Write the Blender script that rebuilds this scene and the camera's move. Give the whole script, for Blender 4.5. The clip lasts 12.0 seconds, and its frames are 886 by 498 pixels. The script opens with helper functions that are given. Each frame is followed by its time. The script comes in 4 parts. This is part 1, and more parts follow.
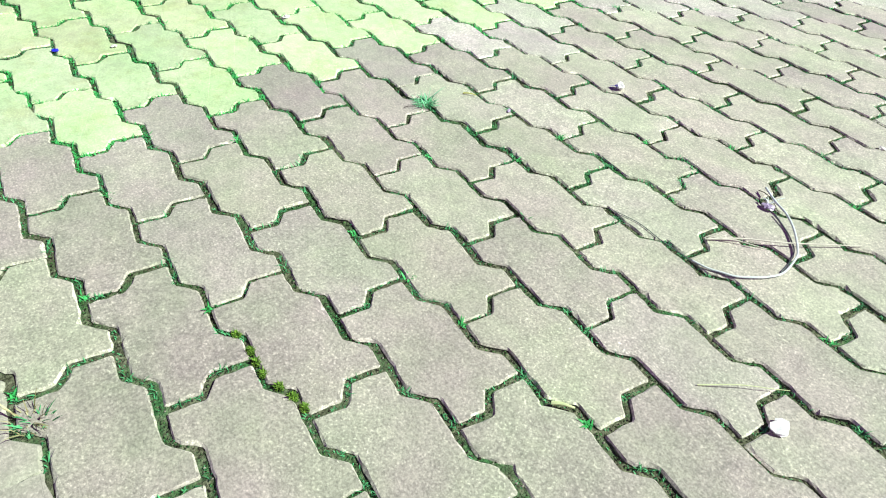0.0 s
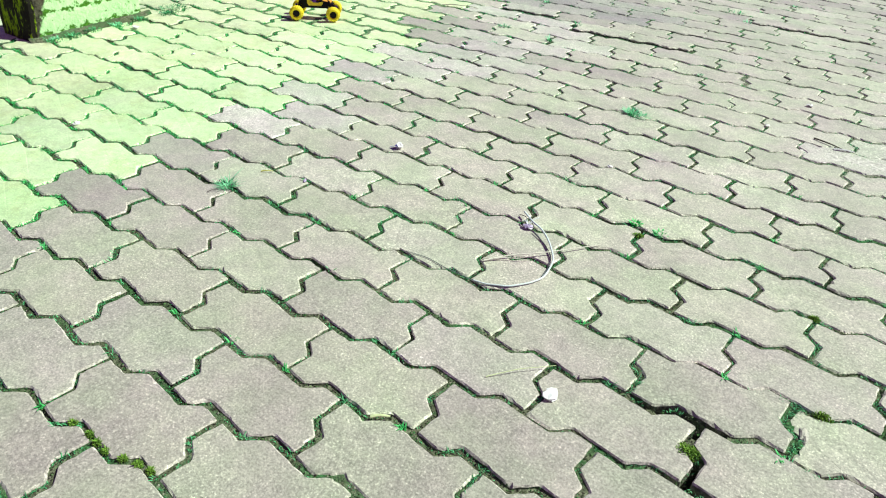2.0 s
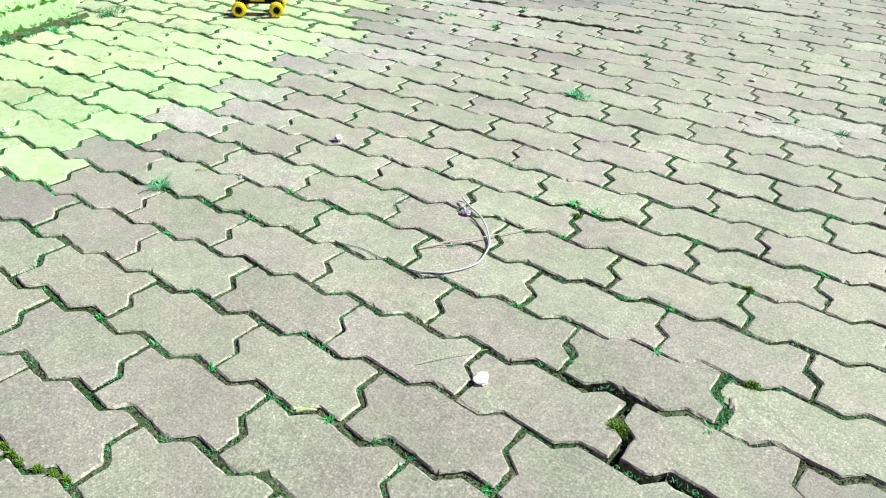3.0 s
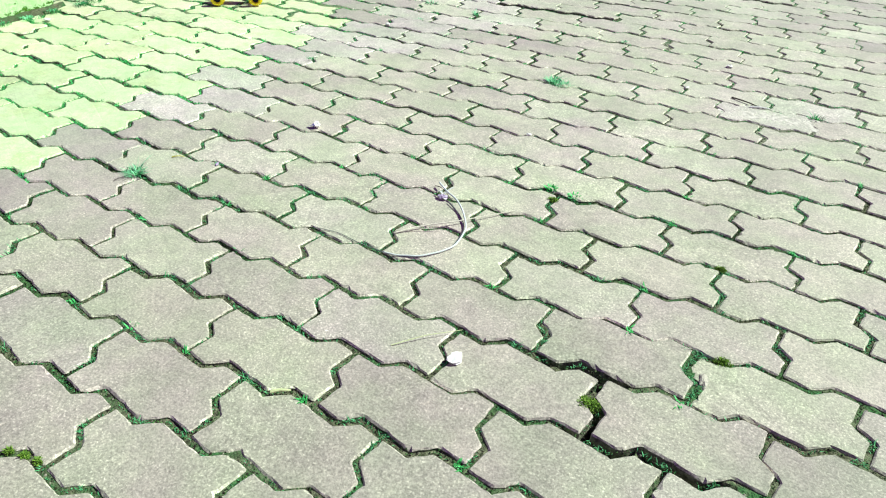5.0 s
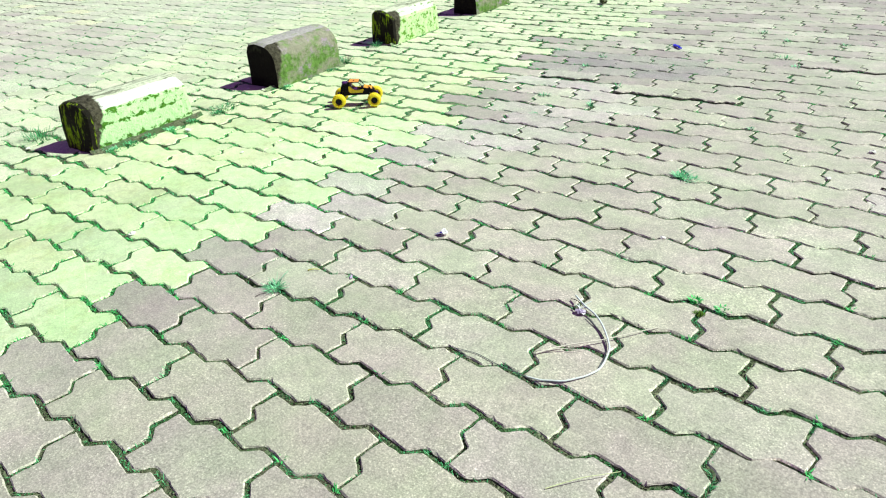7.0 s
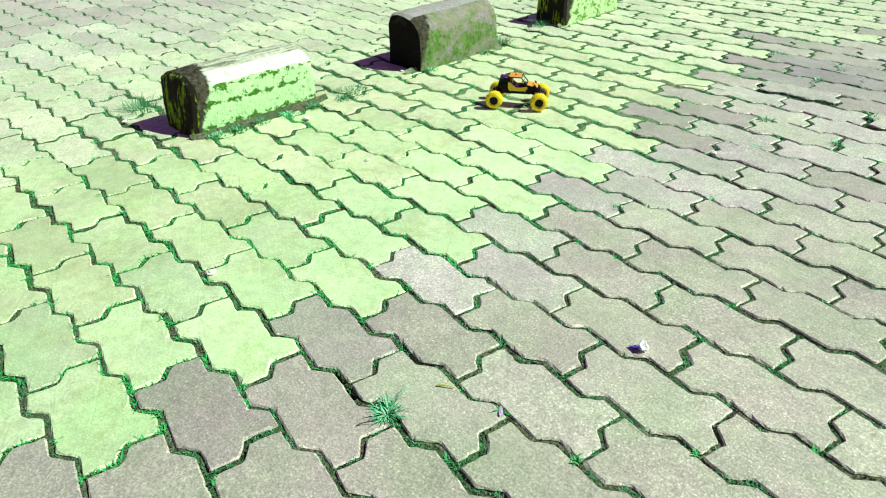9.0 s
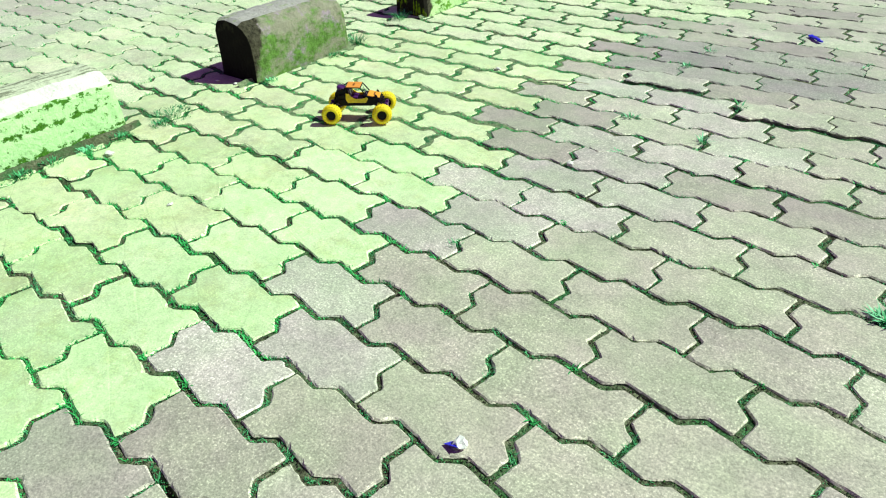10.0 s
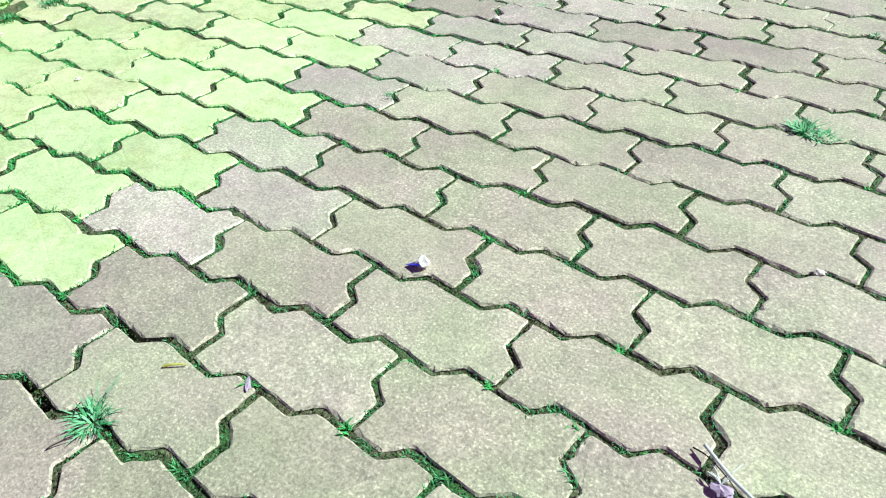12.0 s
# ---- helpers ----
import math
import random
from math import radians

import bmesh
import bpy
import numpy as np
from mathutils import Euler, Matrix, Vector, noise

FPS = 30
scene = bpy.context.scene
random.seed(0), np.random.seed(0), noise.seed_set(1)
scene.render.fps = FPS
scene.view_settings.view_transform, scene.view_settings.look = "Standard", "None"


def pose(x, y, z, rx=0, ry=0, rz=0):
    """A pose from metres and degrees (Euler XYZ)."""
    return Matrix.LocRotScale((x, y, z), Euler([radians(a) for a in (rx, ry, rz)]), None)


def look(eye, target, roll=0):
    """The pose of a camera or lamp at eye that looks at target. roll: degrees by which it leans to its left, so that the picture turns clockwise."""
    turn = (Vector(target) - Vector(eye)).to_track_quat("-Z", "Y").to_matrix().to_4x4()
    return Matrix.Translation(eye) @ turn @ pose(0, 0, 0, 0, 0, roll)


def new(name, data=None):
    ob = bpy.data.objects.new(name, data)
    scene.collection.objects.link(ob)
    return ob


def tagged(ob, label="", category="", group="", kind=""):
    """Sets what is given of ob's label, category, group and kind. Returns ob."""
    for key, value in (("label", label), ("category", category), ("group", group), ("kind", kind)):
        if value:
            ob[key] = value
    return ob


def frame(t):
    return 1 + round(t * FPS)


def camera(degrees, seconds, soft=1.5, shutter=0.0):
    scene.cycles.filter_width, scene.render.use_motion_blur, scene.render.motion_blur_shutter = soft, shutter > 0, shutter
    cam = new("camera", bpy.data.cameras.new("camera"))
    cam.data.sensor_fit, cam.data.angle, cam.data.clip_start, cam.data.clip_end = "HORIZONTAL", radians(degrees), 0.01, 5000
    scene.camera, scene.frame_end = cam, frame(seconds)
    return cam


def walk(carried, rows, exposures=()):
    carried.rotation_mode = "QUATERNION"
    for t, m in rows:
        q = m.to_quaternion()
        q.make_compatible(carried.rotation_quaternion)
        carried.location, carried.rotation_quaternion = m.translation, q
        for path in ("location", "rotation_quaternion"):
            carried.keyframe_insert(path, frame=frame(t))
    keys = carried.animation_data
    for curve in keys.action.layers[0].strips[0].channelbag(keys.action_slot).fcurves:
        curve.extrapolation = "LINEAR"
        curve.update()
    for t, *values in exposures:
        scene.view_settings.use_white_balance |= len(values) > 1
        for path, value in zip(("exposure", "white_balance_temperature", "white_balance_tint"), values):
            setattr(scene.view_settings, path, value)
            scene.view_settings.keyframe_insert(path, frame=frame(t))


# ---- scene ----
cam = camera(66.1, 12.0, soft=1.15)
PATH = [
    (0, (0.04, 0.02, 0.647), (-1.036, 1.11, -0.639), 4.8),
    (0.1, (0.051, -0.009, 0.67), (-0.894, 0.98, -0.42), 5.4),
    (0.2, (0.065, -0.037, 0.705), (-0.893, 0.999, -0.33), 4.2),
    (0.3, (0.083, -0.054, 0.729), (-0.867, 1.023, -0.271), 2.9),
    (0.4, (0.104, -0.054, 0.734), (-0.819, 1.069, -0.24), 2.5),
    (0.5, (0.118, -0.051, 0.733), (-0.86, 1.291, -0.382), 4.0),
    (0.7, (0.128, -0.05, 0.74), (-0.621, 1.188, -0.244), 4.2),
    (1, (0.144, -0.053, 0.738), (-0.611, 1.424, -0.38), 2.8),
    (1.2, (0.14, -0.062, 0.74), (-0.488, 1.25, -0.233), 4.1),
    (1.5, (0.145, -0.066, 0.733), (-0.598, 1.419, -0.381), 4.3),
    (2, (0.174, -0.057, 0.731), (-0.618, 1.403, -0.382), 4.0),
    (2.2, (0.191, -0.043, 0.736), (-0.501, 1.24, -0.232), 3.6),
    (2.5, (0.219, -0.024, 0.737), (-0.553, 1.463, -0.356), 2.9),
    (2.7, (0.234, -0.016, 0.732), (-0.424, 1.29, -0.23), 2.9),
    (3, (0.246, -0.012, 0.718), (-0.491, 1.469, -0.406), 2.2),
    (3.2, (0.246, -0.013, 0.709), (-0.48, 1.455, -0.438), 2.2),
    (5, (0.273, -0.015, 0.706), (-0.428, 1.473, -0.432), 2.4),
    (5.5, (0.264, -0.019, 0.718), (-0.462, 1.461, -0.415), 1.1),
    (5.8, (0.247, -0.017, 0.751), (-0.458, 1.289, -0.176), -0.2),
    (6, (0.236, -0.022, 0.748), (-0.594, 1.464, -0.304), 0.4),
    (6.2, (0.231, -0.027, 0.745), (-0.511, 1.26, -0.18), 1.2),
    (6.5, (0.212, -0.022, 0.757), (-0.687, 1.431, -0.283), -0.8),
    (6.7, (0.196, -0.012, 0.77), (-0.62, 1.258, -0.113), -1.9),
    (7, (0.16, 0.011, 0.778), (-0.824, 1.452, -0.199), -3.0),
    (7.2, (0.122, 0.033, 0.77), (-0.747, 1.281, -0.095), -1.5),
    (7.5, (0.042, 0.095, 0.748), (-0.943, 1.493, -0.288), -0.2),
    (7.7, (-0.013, 0.136, 0.739), (-0.982, 1.542, -0.302), 0.2),
    (9.3, (-0.302, 0.473, 0.721), (-1.525, 1.646, -0.342), -0.8),
    (9.5, (-0.298, 0.535, 0.727), (-1.47, 1.747, -0.351), -1.5),
    (9.7, (-0.305, 0.616, 0.721), (-1.283, 1.71, -0.233), -1.1),
    (9.8, (-0.308, 0.659, 0.723), (-1.274, 1.766, -0.228), -2.3),
    (10, (-0.299, 0.74, 0.712), (-1.331, 2.047, -0.396), -2.1),
    (10.2, (-0.279, 0.779, 0.703), (-1.119, 1.947, -0.294), -2.4),
    (10.5, (-0.222, 0.782, 0.699), (-1.125, 2.144, -0.454), -2.5),
    (10.7, (-0.178, 0.755, 0.7), (-0.947, 1.965, -0.304), -2.6),
    (11, (-0.138, 0.707, 0.667), (-0.959, 2.068, -0.547), -2.6),
    (11.2, (-0.14, 0.682, 0.667), (-0.829, 1.878, -0.409), -0.3),
    (11.3, (-0.15, 0.67, 0.667), (-0.833, 1.877, -0.4), 0.2),
    (11.5, (-0.186, 0.635, 0.645), (-0.927, 2.013, -0.601), 0.5),
    (11.7, (-0.229, 0.612, 0.625), (-0.86, 1.784, -0.51), -0.8),
    (11.8, (-0.249, 0.612, 0.623), (-0.885, 1.777, -0.517), -0.9),
    (12, (-0.3, 0.644, 0.605), (-1.056, 1.968, -0.689), -1.5),
]
walk(cam, [(t, look(eye, target, roll)) for t, eye, target, roll in PATH],
     [(0, 0.04, 6500, 10), (0.5, -0.07, 6500, 10), (1.5, -0.08, 6500, 9), (3, -0.07, 6500, 9), (5.2, 0.0, 6500, 9), (7, -0.05, 6500, 10), (8.3, -0.12, 6500, 6), (9.5, -0.25, 6600, 0), (10.5, -0.22, 6500, 4), (11, -0.21, 6500, 8), (12, -0.16, 6500, 10)])

# ---------------------------------------------------------------- sun and sky
SUN_FROM = Vector((0.72, 0.60, 1.05)).normalized()
world = bpy.data.worlds.new("sky")
scene.world = world
world.use_nodes = True
wn = world.node_tree.nodes
sky = wn.new("ShaderNodeTexSky")
sky.sky_type = "NISHITA"
sky.sun_disc = False
sky.sun_elevation = math.asin(SUN_FROM.z)
sky.sun_rotation = math.atan2(SUN_FROM.x, SUN_FROM.y)
wn["Background"].inputs["Strength"].default_value = 0.062
haze = wn.new("ShaderNodeMix")          # the film's lilac sky light
haze.data_type, haze.blend_type = "RGBA", "MULTIPLY"
haze.inputs[0].default_value = 1.0
haze.inputs[7].default_value = (1.10, 0.32, 0.95, 1)
world.node_tree.links.new(sky.outputs[0], haze.inputs[6])
world.node_tree.links.new(haze.outputs[2], wn["Background"].inputs["Color"])
sun_data = bpy.data.lights.new("sun", "SUN")
sun_data.energy = 6.4
sun_data.angle = radians(0.5)
sun_data.color = (0.845, 1.0, 0.82)
sun = new("sun", sun_data)
sun.matrix_world = look(SUN_FROM * 30, (0, 0, 0))


# ---------------------------------------------------------------- materials
def material(name, rough=0.8, metal=0.0, spec=0.3):
    m = bpy.data.materials.new(name)
    m.use_nodes = True
    b = m.node_tree.nodes["Principled BSDF"]
    b.inputs["Roughness"].default_value = rough
    b.inputs["Metallic"].default_value = metal
    b.inputs["Specular IOR Level"].default_value = spec
    return m


class Nodes:
    """Short hand for building one material's nodes."""

    def __init__(self, m):
        self.t = m.node_tree
        self.b = self.t.nodes["Principled BSDF"]
        self.pos = self.t.nodes.new("ShaderNodeNewGeometry")

    def link(self, a, b):
        self.t.links.new(a, b)

    def noise(self, scale, detail=3.0, rough=0.55, where=None):
        n = self.t.nodes.new("ShaderNodeTexNoise")
        n.inputs["Scale"].default_value = scale
        n.inputs["Detail"].default_value = detail
        n.inputs["Roughness"].default_value = rough
        self.link(where or self.pos.outputs["Position"], n.inputs["Vector"])
        return n.outputs["Fac"]

    def ramp(self, fac, *stops):
        r = self.t.nodes.new("ShaderNodeValToRGB")
        e = r.color_ramp.elements
        while len(e) < len(stops):
            e.new(0.5)
        for el, (p, c) in zip(e, stops):
            el.position = p
            el.color = (c, c, c, 1) if isinstance(c, (int, float)) else (*c, 1)
        self.link(fac, r.inputs["Fac"])
        return r.outputs["Color"]

    def mix(self, fac, a, b, kind="MIX"):
        n = self.t.nodes.new("ShaderNodeMix")
        n.data_type = "RGBA"
        n.blend_type = kind
        for socket, v in ((n.inputs[0], fac), (n.inputs[6], a), (n.inputs[7], b)):
            if isinstance(v, (int, float)):
                socket.default_value = v
            elif isinstance(v, tuple):
                socket.default_value = (*v, 1)
            else:
                self.link(v, socket)
        return n.outputs[2]

    def bump(self, height, strength, distance):
        n = self.t.nodes.new("ShaderNodeBump")
        n.inputs["Strength"].default_value = strength
        n.inputs["Distance"].default_value = distance
        self.link(height, n.inputs["Height"])
        self.link(n.outputs["Normal"], self.b.inputs["Normal"])

    def colour(self, c):
        self.link(c, self.b.inputs["Base Color"])


def concrete(name, stops, joined, rough=0.68, edge=0.0, stain=None, speck=1.0):
    """Moulded concrete: every piece has its own tone, with stains, sandy grain and pits."""
    m = material(name, rough, spec=0.68)
    n = Nodes(m)
    n.b.inputs["Sheen Weight"].default_value = 0.25
    n.b.inputs["Sheen Roughness"].default_value = 0.6
    if joined:
        tone = n.pos.outputs["Random Per Island"]
    else:
        tone = n.t.nodes.new("ShaderNodeObjectInfo").outputs["Random"]
    c = n.ramp(tone, *stops)
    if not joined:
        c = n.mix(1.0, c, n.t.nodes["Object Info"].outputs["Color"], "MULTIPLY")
    c = n.mix(1.0, c, n.ramp(n.noise(5.0, 4), (0.3, 0.84), (0.7, 1.12)), "MULTIPLY")
    c = n.mix(1.0, c, n.ramp(n.noise(38.0, 5, 0.65), (0.3, 0.84), (0.72, 1.14)), "MULTIPLY")
    tint = n.ramp(n.noise(7.5, 3), (0.35, (1.09, 0.965, 1.05)), (0.65, (0.99, 1.02, 0.93)))
    c = n.mix(1.0, c, tint, "MULTIPLY")
    grain = n.noise(300.0, 3, 0.7)
    c = n.mix(1.0, c, n.ramp(grain, (0.32, 1 - 0.42 * speck), (0.68, 1 + 0.42 * speck)), "MULTIPLY")
    flecks = n.ramp(n.noise(165.0, 4, 0.74), (0.36, 1 - 0.24 * speck), (0.62, 1 + 0.22 * speck))
    c = n.mix(1.0, c, flecks, "MULTIPLY")
    pits = n.ramp(n.noise(700.0, 1), (0.26, 1 - 0.5 * speck), (0.36, 1.0))
    c = n.mix(1.0, c, pits, "MULTIPLY")
    grit = n.mix(1.0, n.ramp(n.noise(290.0, 2), (0.56, 0.0), (0.66, 0.9 * speck)), n.ramp(n.noise(6.0, 3), (0.40, 0.35), (0.56, 1.0)), "MULTIPLY")
    c = n.mix(grit, c, n.mix(1.0, c, (1.85, 1.87, 1.88), "MULTIPLY"))
    smudge = n.ramp(n.noise(8.0, 4, 0.6), (0.64, 0.0), (0.72, 0.5))
    c = n.mix(smudge, c, n.mix(1.0, c, (0.74, 0.75, 0.74), "MULTIPLY"))
    rusty = n.ramp(n.noise(4.3, 5, 0.62), (0.62, 0.0), (0.72, 0.7))
    c = n.mix(rusty, c, n.mix(1.0, c, (0.99, 0.88, 1.03), "MULTIPLY"))
    if stain:
        spots = n.ramp(n.mix(0.35, n.noise(11.0, 6, 0.68), n.noise(60.0, 4, 0.7)), (0.49, 0.0), (0.60, 1.0))
        c = n.mix(spots, c, n.mix(1.0, c, stain, "MULTIPLY"))
    if edge:
        c = n.mix(1.0, c, n.ramp(n.noise(26.0, 5, 0.7), (0.48, edge), (0.60, edge * 1.45)), "MULTIPLY")
    n.colour(c)
    n.bump(n.mix(0.4, grain, n.noise(70.0, 4)), 0.48, 0.0016)
    return m


GREY = ((0.0, (0.374, 0.356, 0.305)), (0.25, (0.388, 0.390, 0.307)), (0.5, (0.404, 0.390, 0.324)), (0.75, (0.406, 0.412, 0.322)), (1.0, (0.434, 0.434, 0.355)))
# Far greys spread and lifted: brightening with distance put into the colour.
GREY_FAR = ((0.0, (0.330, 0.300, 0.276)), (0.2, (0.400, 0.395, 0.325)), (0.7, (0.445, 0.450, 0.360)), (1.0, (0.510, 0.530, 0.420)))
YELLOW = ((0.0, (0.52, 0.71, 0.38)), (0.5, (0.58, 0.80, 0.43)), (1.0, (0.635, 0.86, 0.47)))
# Far yellow paler than near: its overexposed, washed-out look put into the colour.
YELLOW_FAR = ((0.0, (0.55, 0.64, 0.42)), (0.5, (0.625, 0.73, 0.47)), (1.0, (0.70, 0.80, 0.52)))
PALE = ((0.0, (0.50, 0.53, 0.40)), (0.2, (0.55, 0.60, 0.44)), (0.7, (0.58, 0.65, 0.47)), (0.93, (0.62, 0.69, 0.50)), (1.0, (0.66, 0.66, 0.42)))
paver_dark_far = concrete("dark_concrete_field", ((0.0, (0.285, 0.27, 0.26)), (1.0, (0.37, 0.37, 0.32))), True)
paver_weathered_far = concrete("weathered_concrete_field", ((0.0, (0.47, 0.46, 0.38)), (0.6, (0.54, 0.535, 0.44)), (1.0, (0.58, 0.62, 0.47))), True, speck=0.6)
paver_pale_far = concrete("pale_concrete_field", PALE, True)
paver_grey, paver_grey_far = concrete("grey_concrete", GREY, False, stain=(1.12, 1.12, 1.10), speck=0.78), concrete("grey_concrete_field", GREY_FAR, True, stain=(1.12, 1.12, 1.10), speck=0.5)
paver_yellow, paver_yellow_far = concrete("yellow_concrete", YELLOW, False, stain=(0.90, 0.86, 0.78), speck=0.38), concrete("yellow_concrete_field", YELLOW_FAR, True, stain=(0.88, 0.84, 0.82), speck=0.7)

# Stone rims: pale wear, with sunlit brightness put into the colour too.
edge_grey, edge_yellow = concrete("grey_lit_worn_edge", GREY, False, 0.8, 1.26), concrete("yellow_lit_worn_edge", YELLOW, False, 0.8, 1.02)


def soil_material():
    m = material("joint_soil", 1.0, spec=0.1)
    n = Nodes(m)
    c = n.ramp(n.noise(150.0, 4), (0.3, (0.05, 0.052, 0.032)), (0.5, (0.14, 0.147, 0.095)), (0.72, (0.30, 0.31, 0.21)))
    moss = n.ramp(n.noise(9.0, 5, 0.7), (0.47, 0.0), (0.6, 1.0))
    green = n.ramp(n.noise(260.0, 2), (0.3, (0.022, 0.07, 0.026)), (0.7, (0.10, 0.27, 0.10)))
    c = n.mix(moss, c, green)
    dust = n.ramp(n.noise(1.3, 4), (0.55, 0.0), (0.66, 0.6))
    n.colour(n.mix(dust, c, n.mix(n.noise(120.0, 3), (0.04, 0.055, 0.025), (0.14, 0.16, 0.09))))
    n.bump(n.noise(240.0, 4), 1.0, 0.006)
    return m


def silt_material():
    m = material("joint_silt", 1.0, spec=0.1)
    n = Nodes(m)
    c = n.ramp(n.noise(120.0, 4), (0.3, (0.10, 0.10, 0.075)), (0.5, (0.24, 0.245, 0.185)), (0.72, (0.38, 0.38, 0.30)))
    moss = n.ramp(n.noise(11.0, 5, 0.7), (0.54, 0.0), (0.64, 1.0))
    n.colour(n.mix(moss, c, (0.06, 0.20, 0.08)))
    n.bump(n.noise(240.0, 4), 1.0, 0.005)
    return m


def earth_material():
    m = material("bare_earth", 1.0, spec=0.1)
    n = Nodes(m)
    c = n.ramp(n.noise(0.7, 6), (0.3, (0.09, 0.08, 0.05)), (0.7, (0.2, 0.18, 0.12)))
    n.colour(n.mix(1.0, c, n.ramp(n.noise(60.0, 3), (0.3, 0.75), (0.7, 1.2)), "MULTIPLY"))
    n.bump(n.noise(40.0, 5), 0.6, 0.01)
    return m


def leaf_material(name, dark, light, rough=0.55):
    m = material(name, rough, spec=0.35)
    n = Nodes(m)
    c = n.ramp(n.pos.outputs["Random Per Island"], (0.0, dark), (1.0, light))
    n.colour(n.mix(1.0, c, n.ramp(n.noise(6.0, 2), (0.3, 0.8), (0.7, 1.15)), "MULTIPLY"))
    return m


def plain(name, colour, rough=0.5, metal=0.0, spec=0.4, grain=120.0, depth=0.12):
    """A painted or moulded surface with slight unevenness."""
    m = material(name, rough, metal, spec)
    n = Nodes(m)
    f = n.noise(grain, 3)
    n.colour(n.mix(1.0, colour, n.ramp(f, (0.3, 1 - depth), (0.7, 1 + depth)), "MULTIPLY"))
    n.bump(f, 0.15, 0.0006)
    return m


def kerb_material(name, ground_tone, cover, share, streak, stretch=(1.0, 0.45, 1.2), patch_scale=24.0, zones=(), end_y=None, second=None, blur=0.04):
    """Old kerb concrete under flaking paint or moss. share: where the cover begins; streak: dark algae;
    zones: heights at which more of the cover clings; end_y: where an end lies from which dark algae creep on."""
    m = material(name, 0.9, spec=0.2)
    n = Nodes(m)
    along = n.t.nodes.new("ShaderNodeMapping")
    along.inputs["Scale"].default_value = stretch
    n.link(n.pos.outputs["Position"], along.inputs["Vector"])
    along = along.outputs["Vector"]
    xyz = n.t.nodes.new("ShaderNodeSeparateXYZ")
    n.link(n.pos.outputs["Position"], xyz.inputs[0])
    base = n.ramp(n.noise(45.0, 5, 0.7), (0.3, tuple(v * 0.78 for v in ground_tone)), (0.7, tuple(v * 1.12 for v in ground_tone)))
    if second:
        base = n.mix(n.ramp(n.noise(13.0, 4, 0.6), (0.53, 0.0), (0.60, 1.0)), base, second)
    growth = n.noise(patch_scale, 8, 0.72, along)
    if zones:
        tenth = n.t.nodes.new("ShaderNodeMath")
        tenth.operation = "MULTIPLY"
        tenth.inputs[1].default_value = 5.0
        n.link(xyz.outputs["Z"], tenth.inputs[0])
        growth = n.mix(0.3, growth, n.ramp(tenth.outputs[0], *((z * 5, v) for z, v in zones)), "ADD")
    patch = n.ramp(growth, (share, 0.0), (share + blur, 1.0))
    c = n.mix(patch, base, n.mix(n.ramp(n.noise(130.0 if blur < 0.1 else 48.0, 6, 0.75), (0.35, 0.0), (0.65, 1.0)), cover, tuple(v * 0.35 for v in cover)))
    algae = n.ramp(n.noise(9.0, 7, 0.72), (streak, 0.0), (streak + 0.06, 1.0))
    c = n.mix(algae, c, (0.028, 0.028, 0.016))
    if end_y is not None:
        lean = n.t.nodes.new("ShaderNodeVectorMath")
        lean.operation = "DOT_PRODUCT"
        lean.inputs[1].default_value = (0.0, 6.0, -2.6)
        n.link(n.pos.outputs["Position"], lean.inputs[0])
        reach = n.t.nodes.new("ShaderNodeMath")
        reach.operation = "MULTIPLY_ADD"
        reach.inputs[1].default_value = -0.42
        n.link(n.noise(34.0, 5, 0.65), reach.inputs[0])
        n.link(lean.outputs["Value"], reach.inputs[2])
        shift = n.t.nodes.new("ShaderNodeMath")
        shift.inputs[1].default_value = 0.5 - 6.0 * end_y
        n.link(reach.outputs[0], shift.inputs[0])
        dirt = n.ramp(n.noise(80.0, 4, 0.7), (0.35, (0.018, 0.016, 0.010)), (0.72, (0.12, 0.11, 0.075)))
        c = n.mix(n.ramp(shift.outputs[0], (0.45, 1.0), (0.53, 0.0)), c, dirt)
    n.colour(c)
    n.bump(n.noise(90.0, 6, 0.65), 0.8, 0.006)
    return m


def crust_material():
    m = material("moss_crust", 1.0, spec=0.1)
    n = Nodes(m)
    c = n.ramp(n.noise(60.0, 5, 0.7), (0.3, (0.09, 0.125, 0.065)), (0.5, (0.22, 0.28, 0.16)), (0.7, (0.36, 0.41, 0.25)))
    n.colour(n.mix(n.ramp(n.noise(25.0, 4), (0.5, 0.0), (0.6, 0.8)), c, (0.03, 0.16, 0.06)))
    n.bump(n.noise(260.0, 4), 1.0, 0.005)
    return m


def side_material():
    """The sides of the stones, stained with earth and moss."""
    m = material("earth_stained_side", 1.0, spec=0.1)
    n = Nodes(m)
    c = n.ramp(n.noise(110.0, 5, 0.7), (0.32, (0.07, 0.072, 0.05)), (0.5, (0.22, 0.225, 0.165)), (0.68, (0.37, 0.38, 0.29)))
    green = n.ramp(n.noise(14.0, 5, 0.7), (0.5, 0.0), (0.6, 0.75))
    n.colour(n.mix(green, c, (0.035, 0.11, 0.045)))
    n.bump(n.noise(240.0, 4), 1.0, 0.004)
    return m


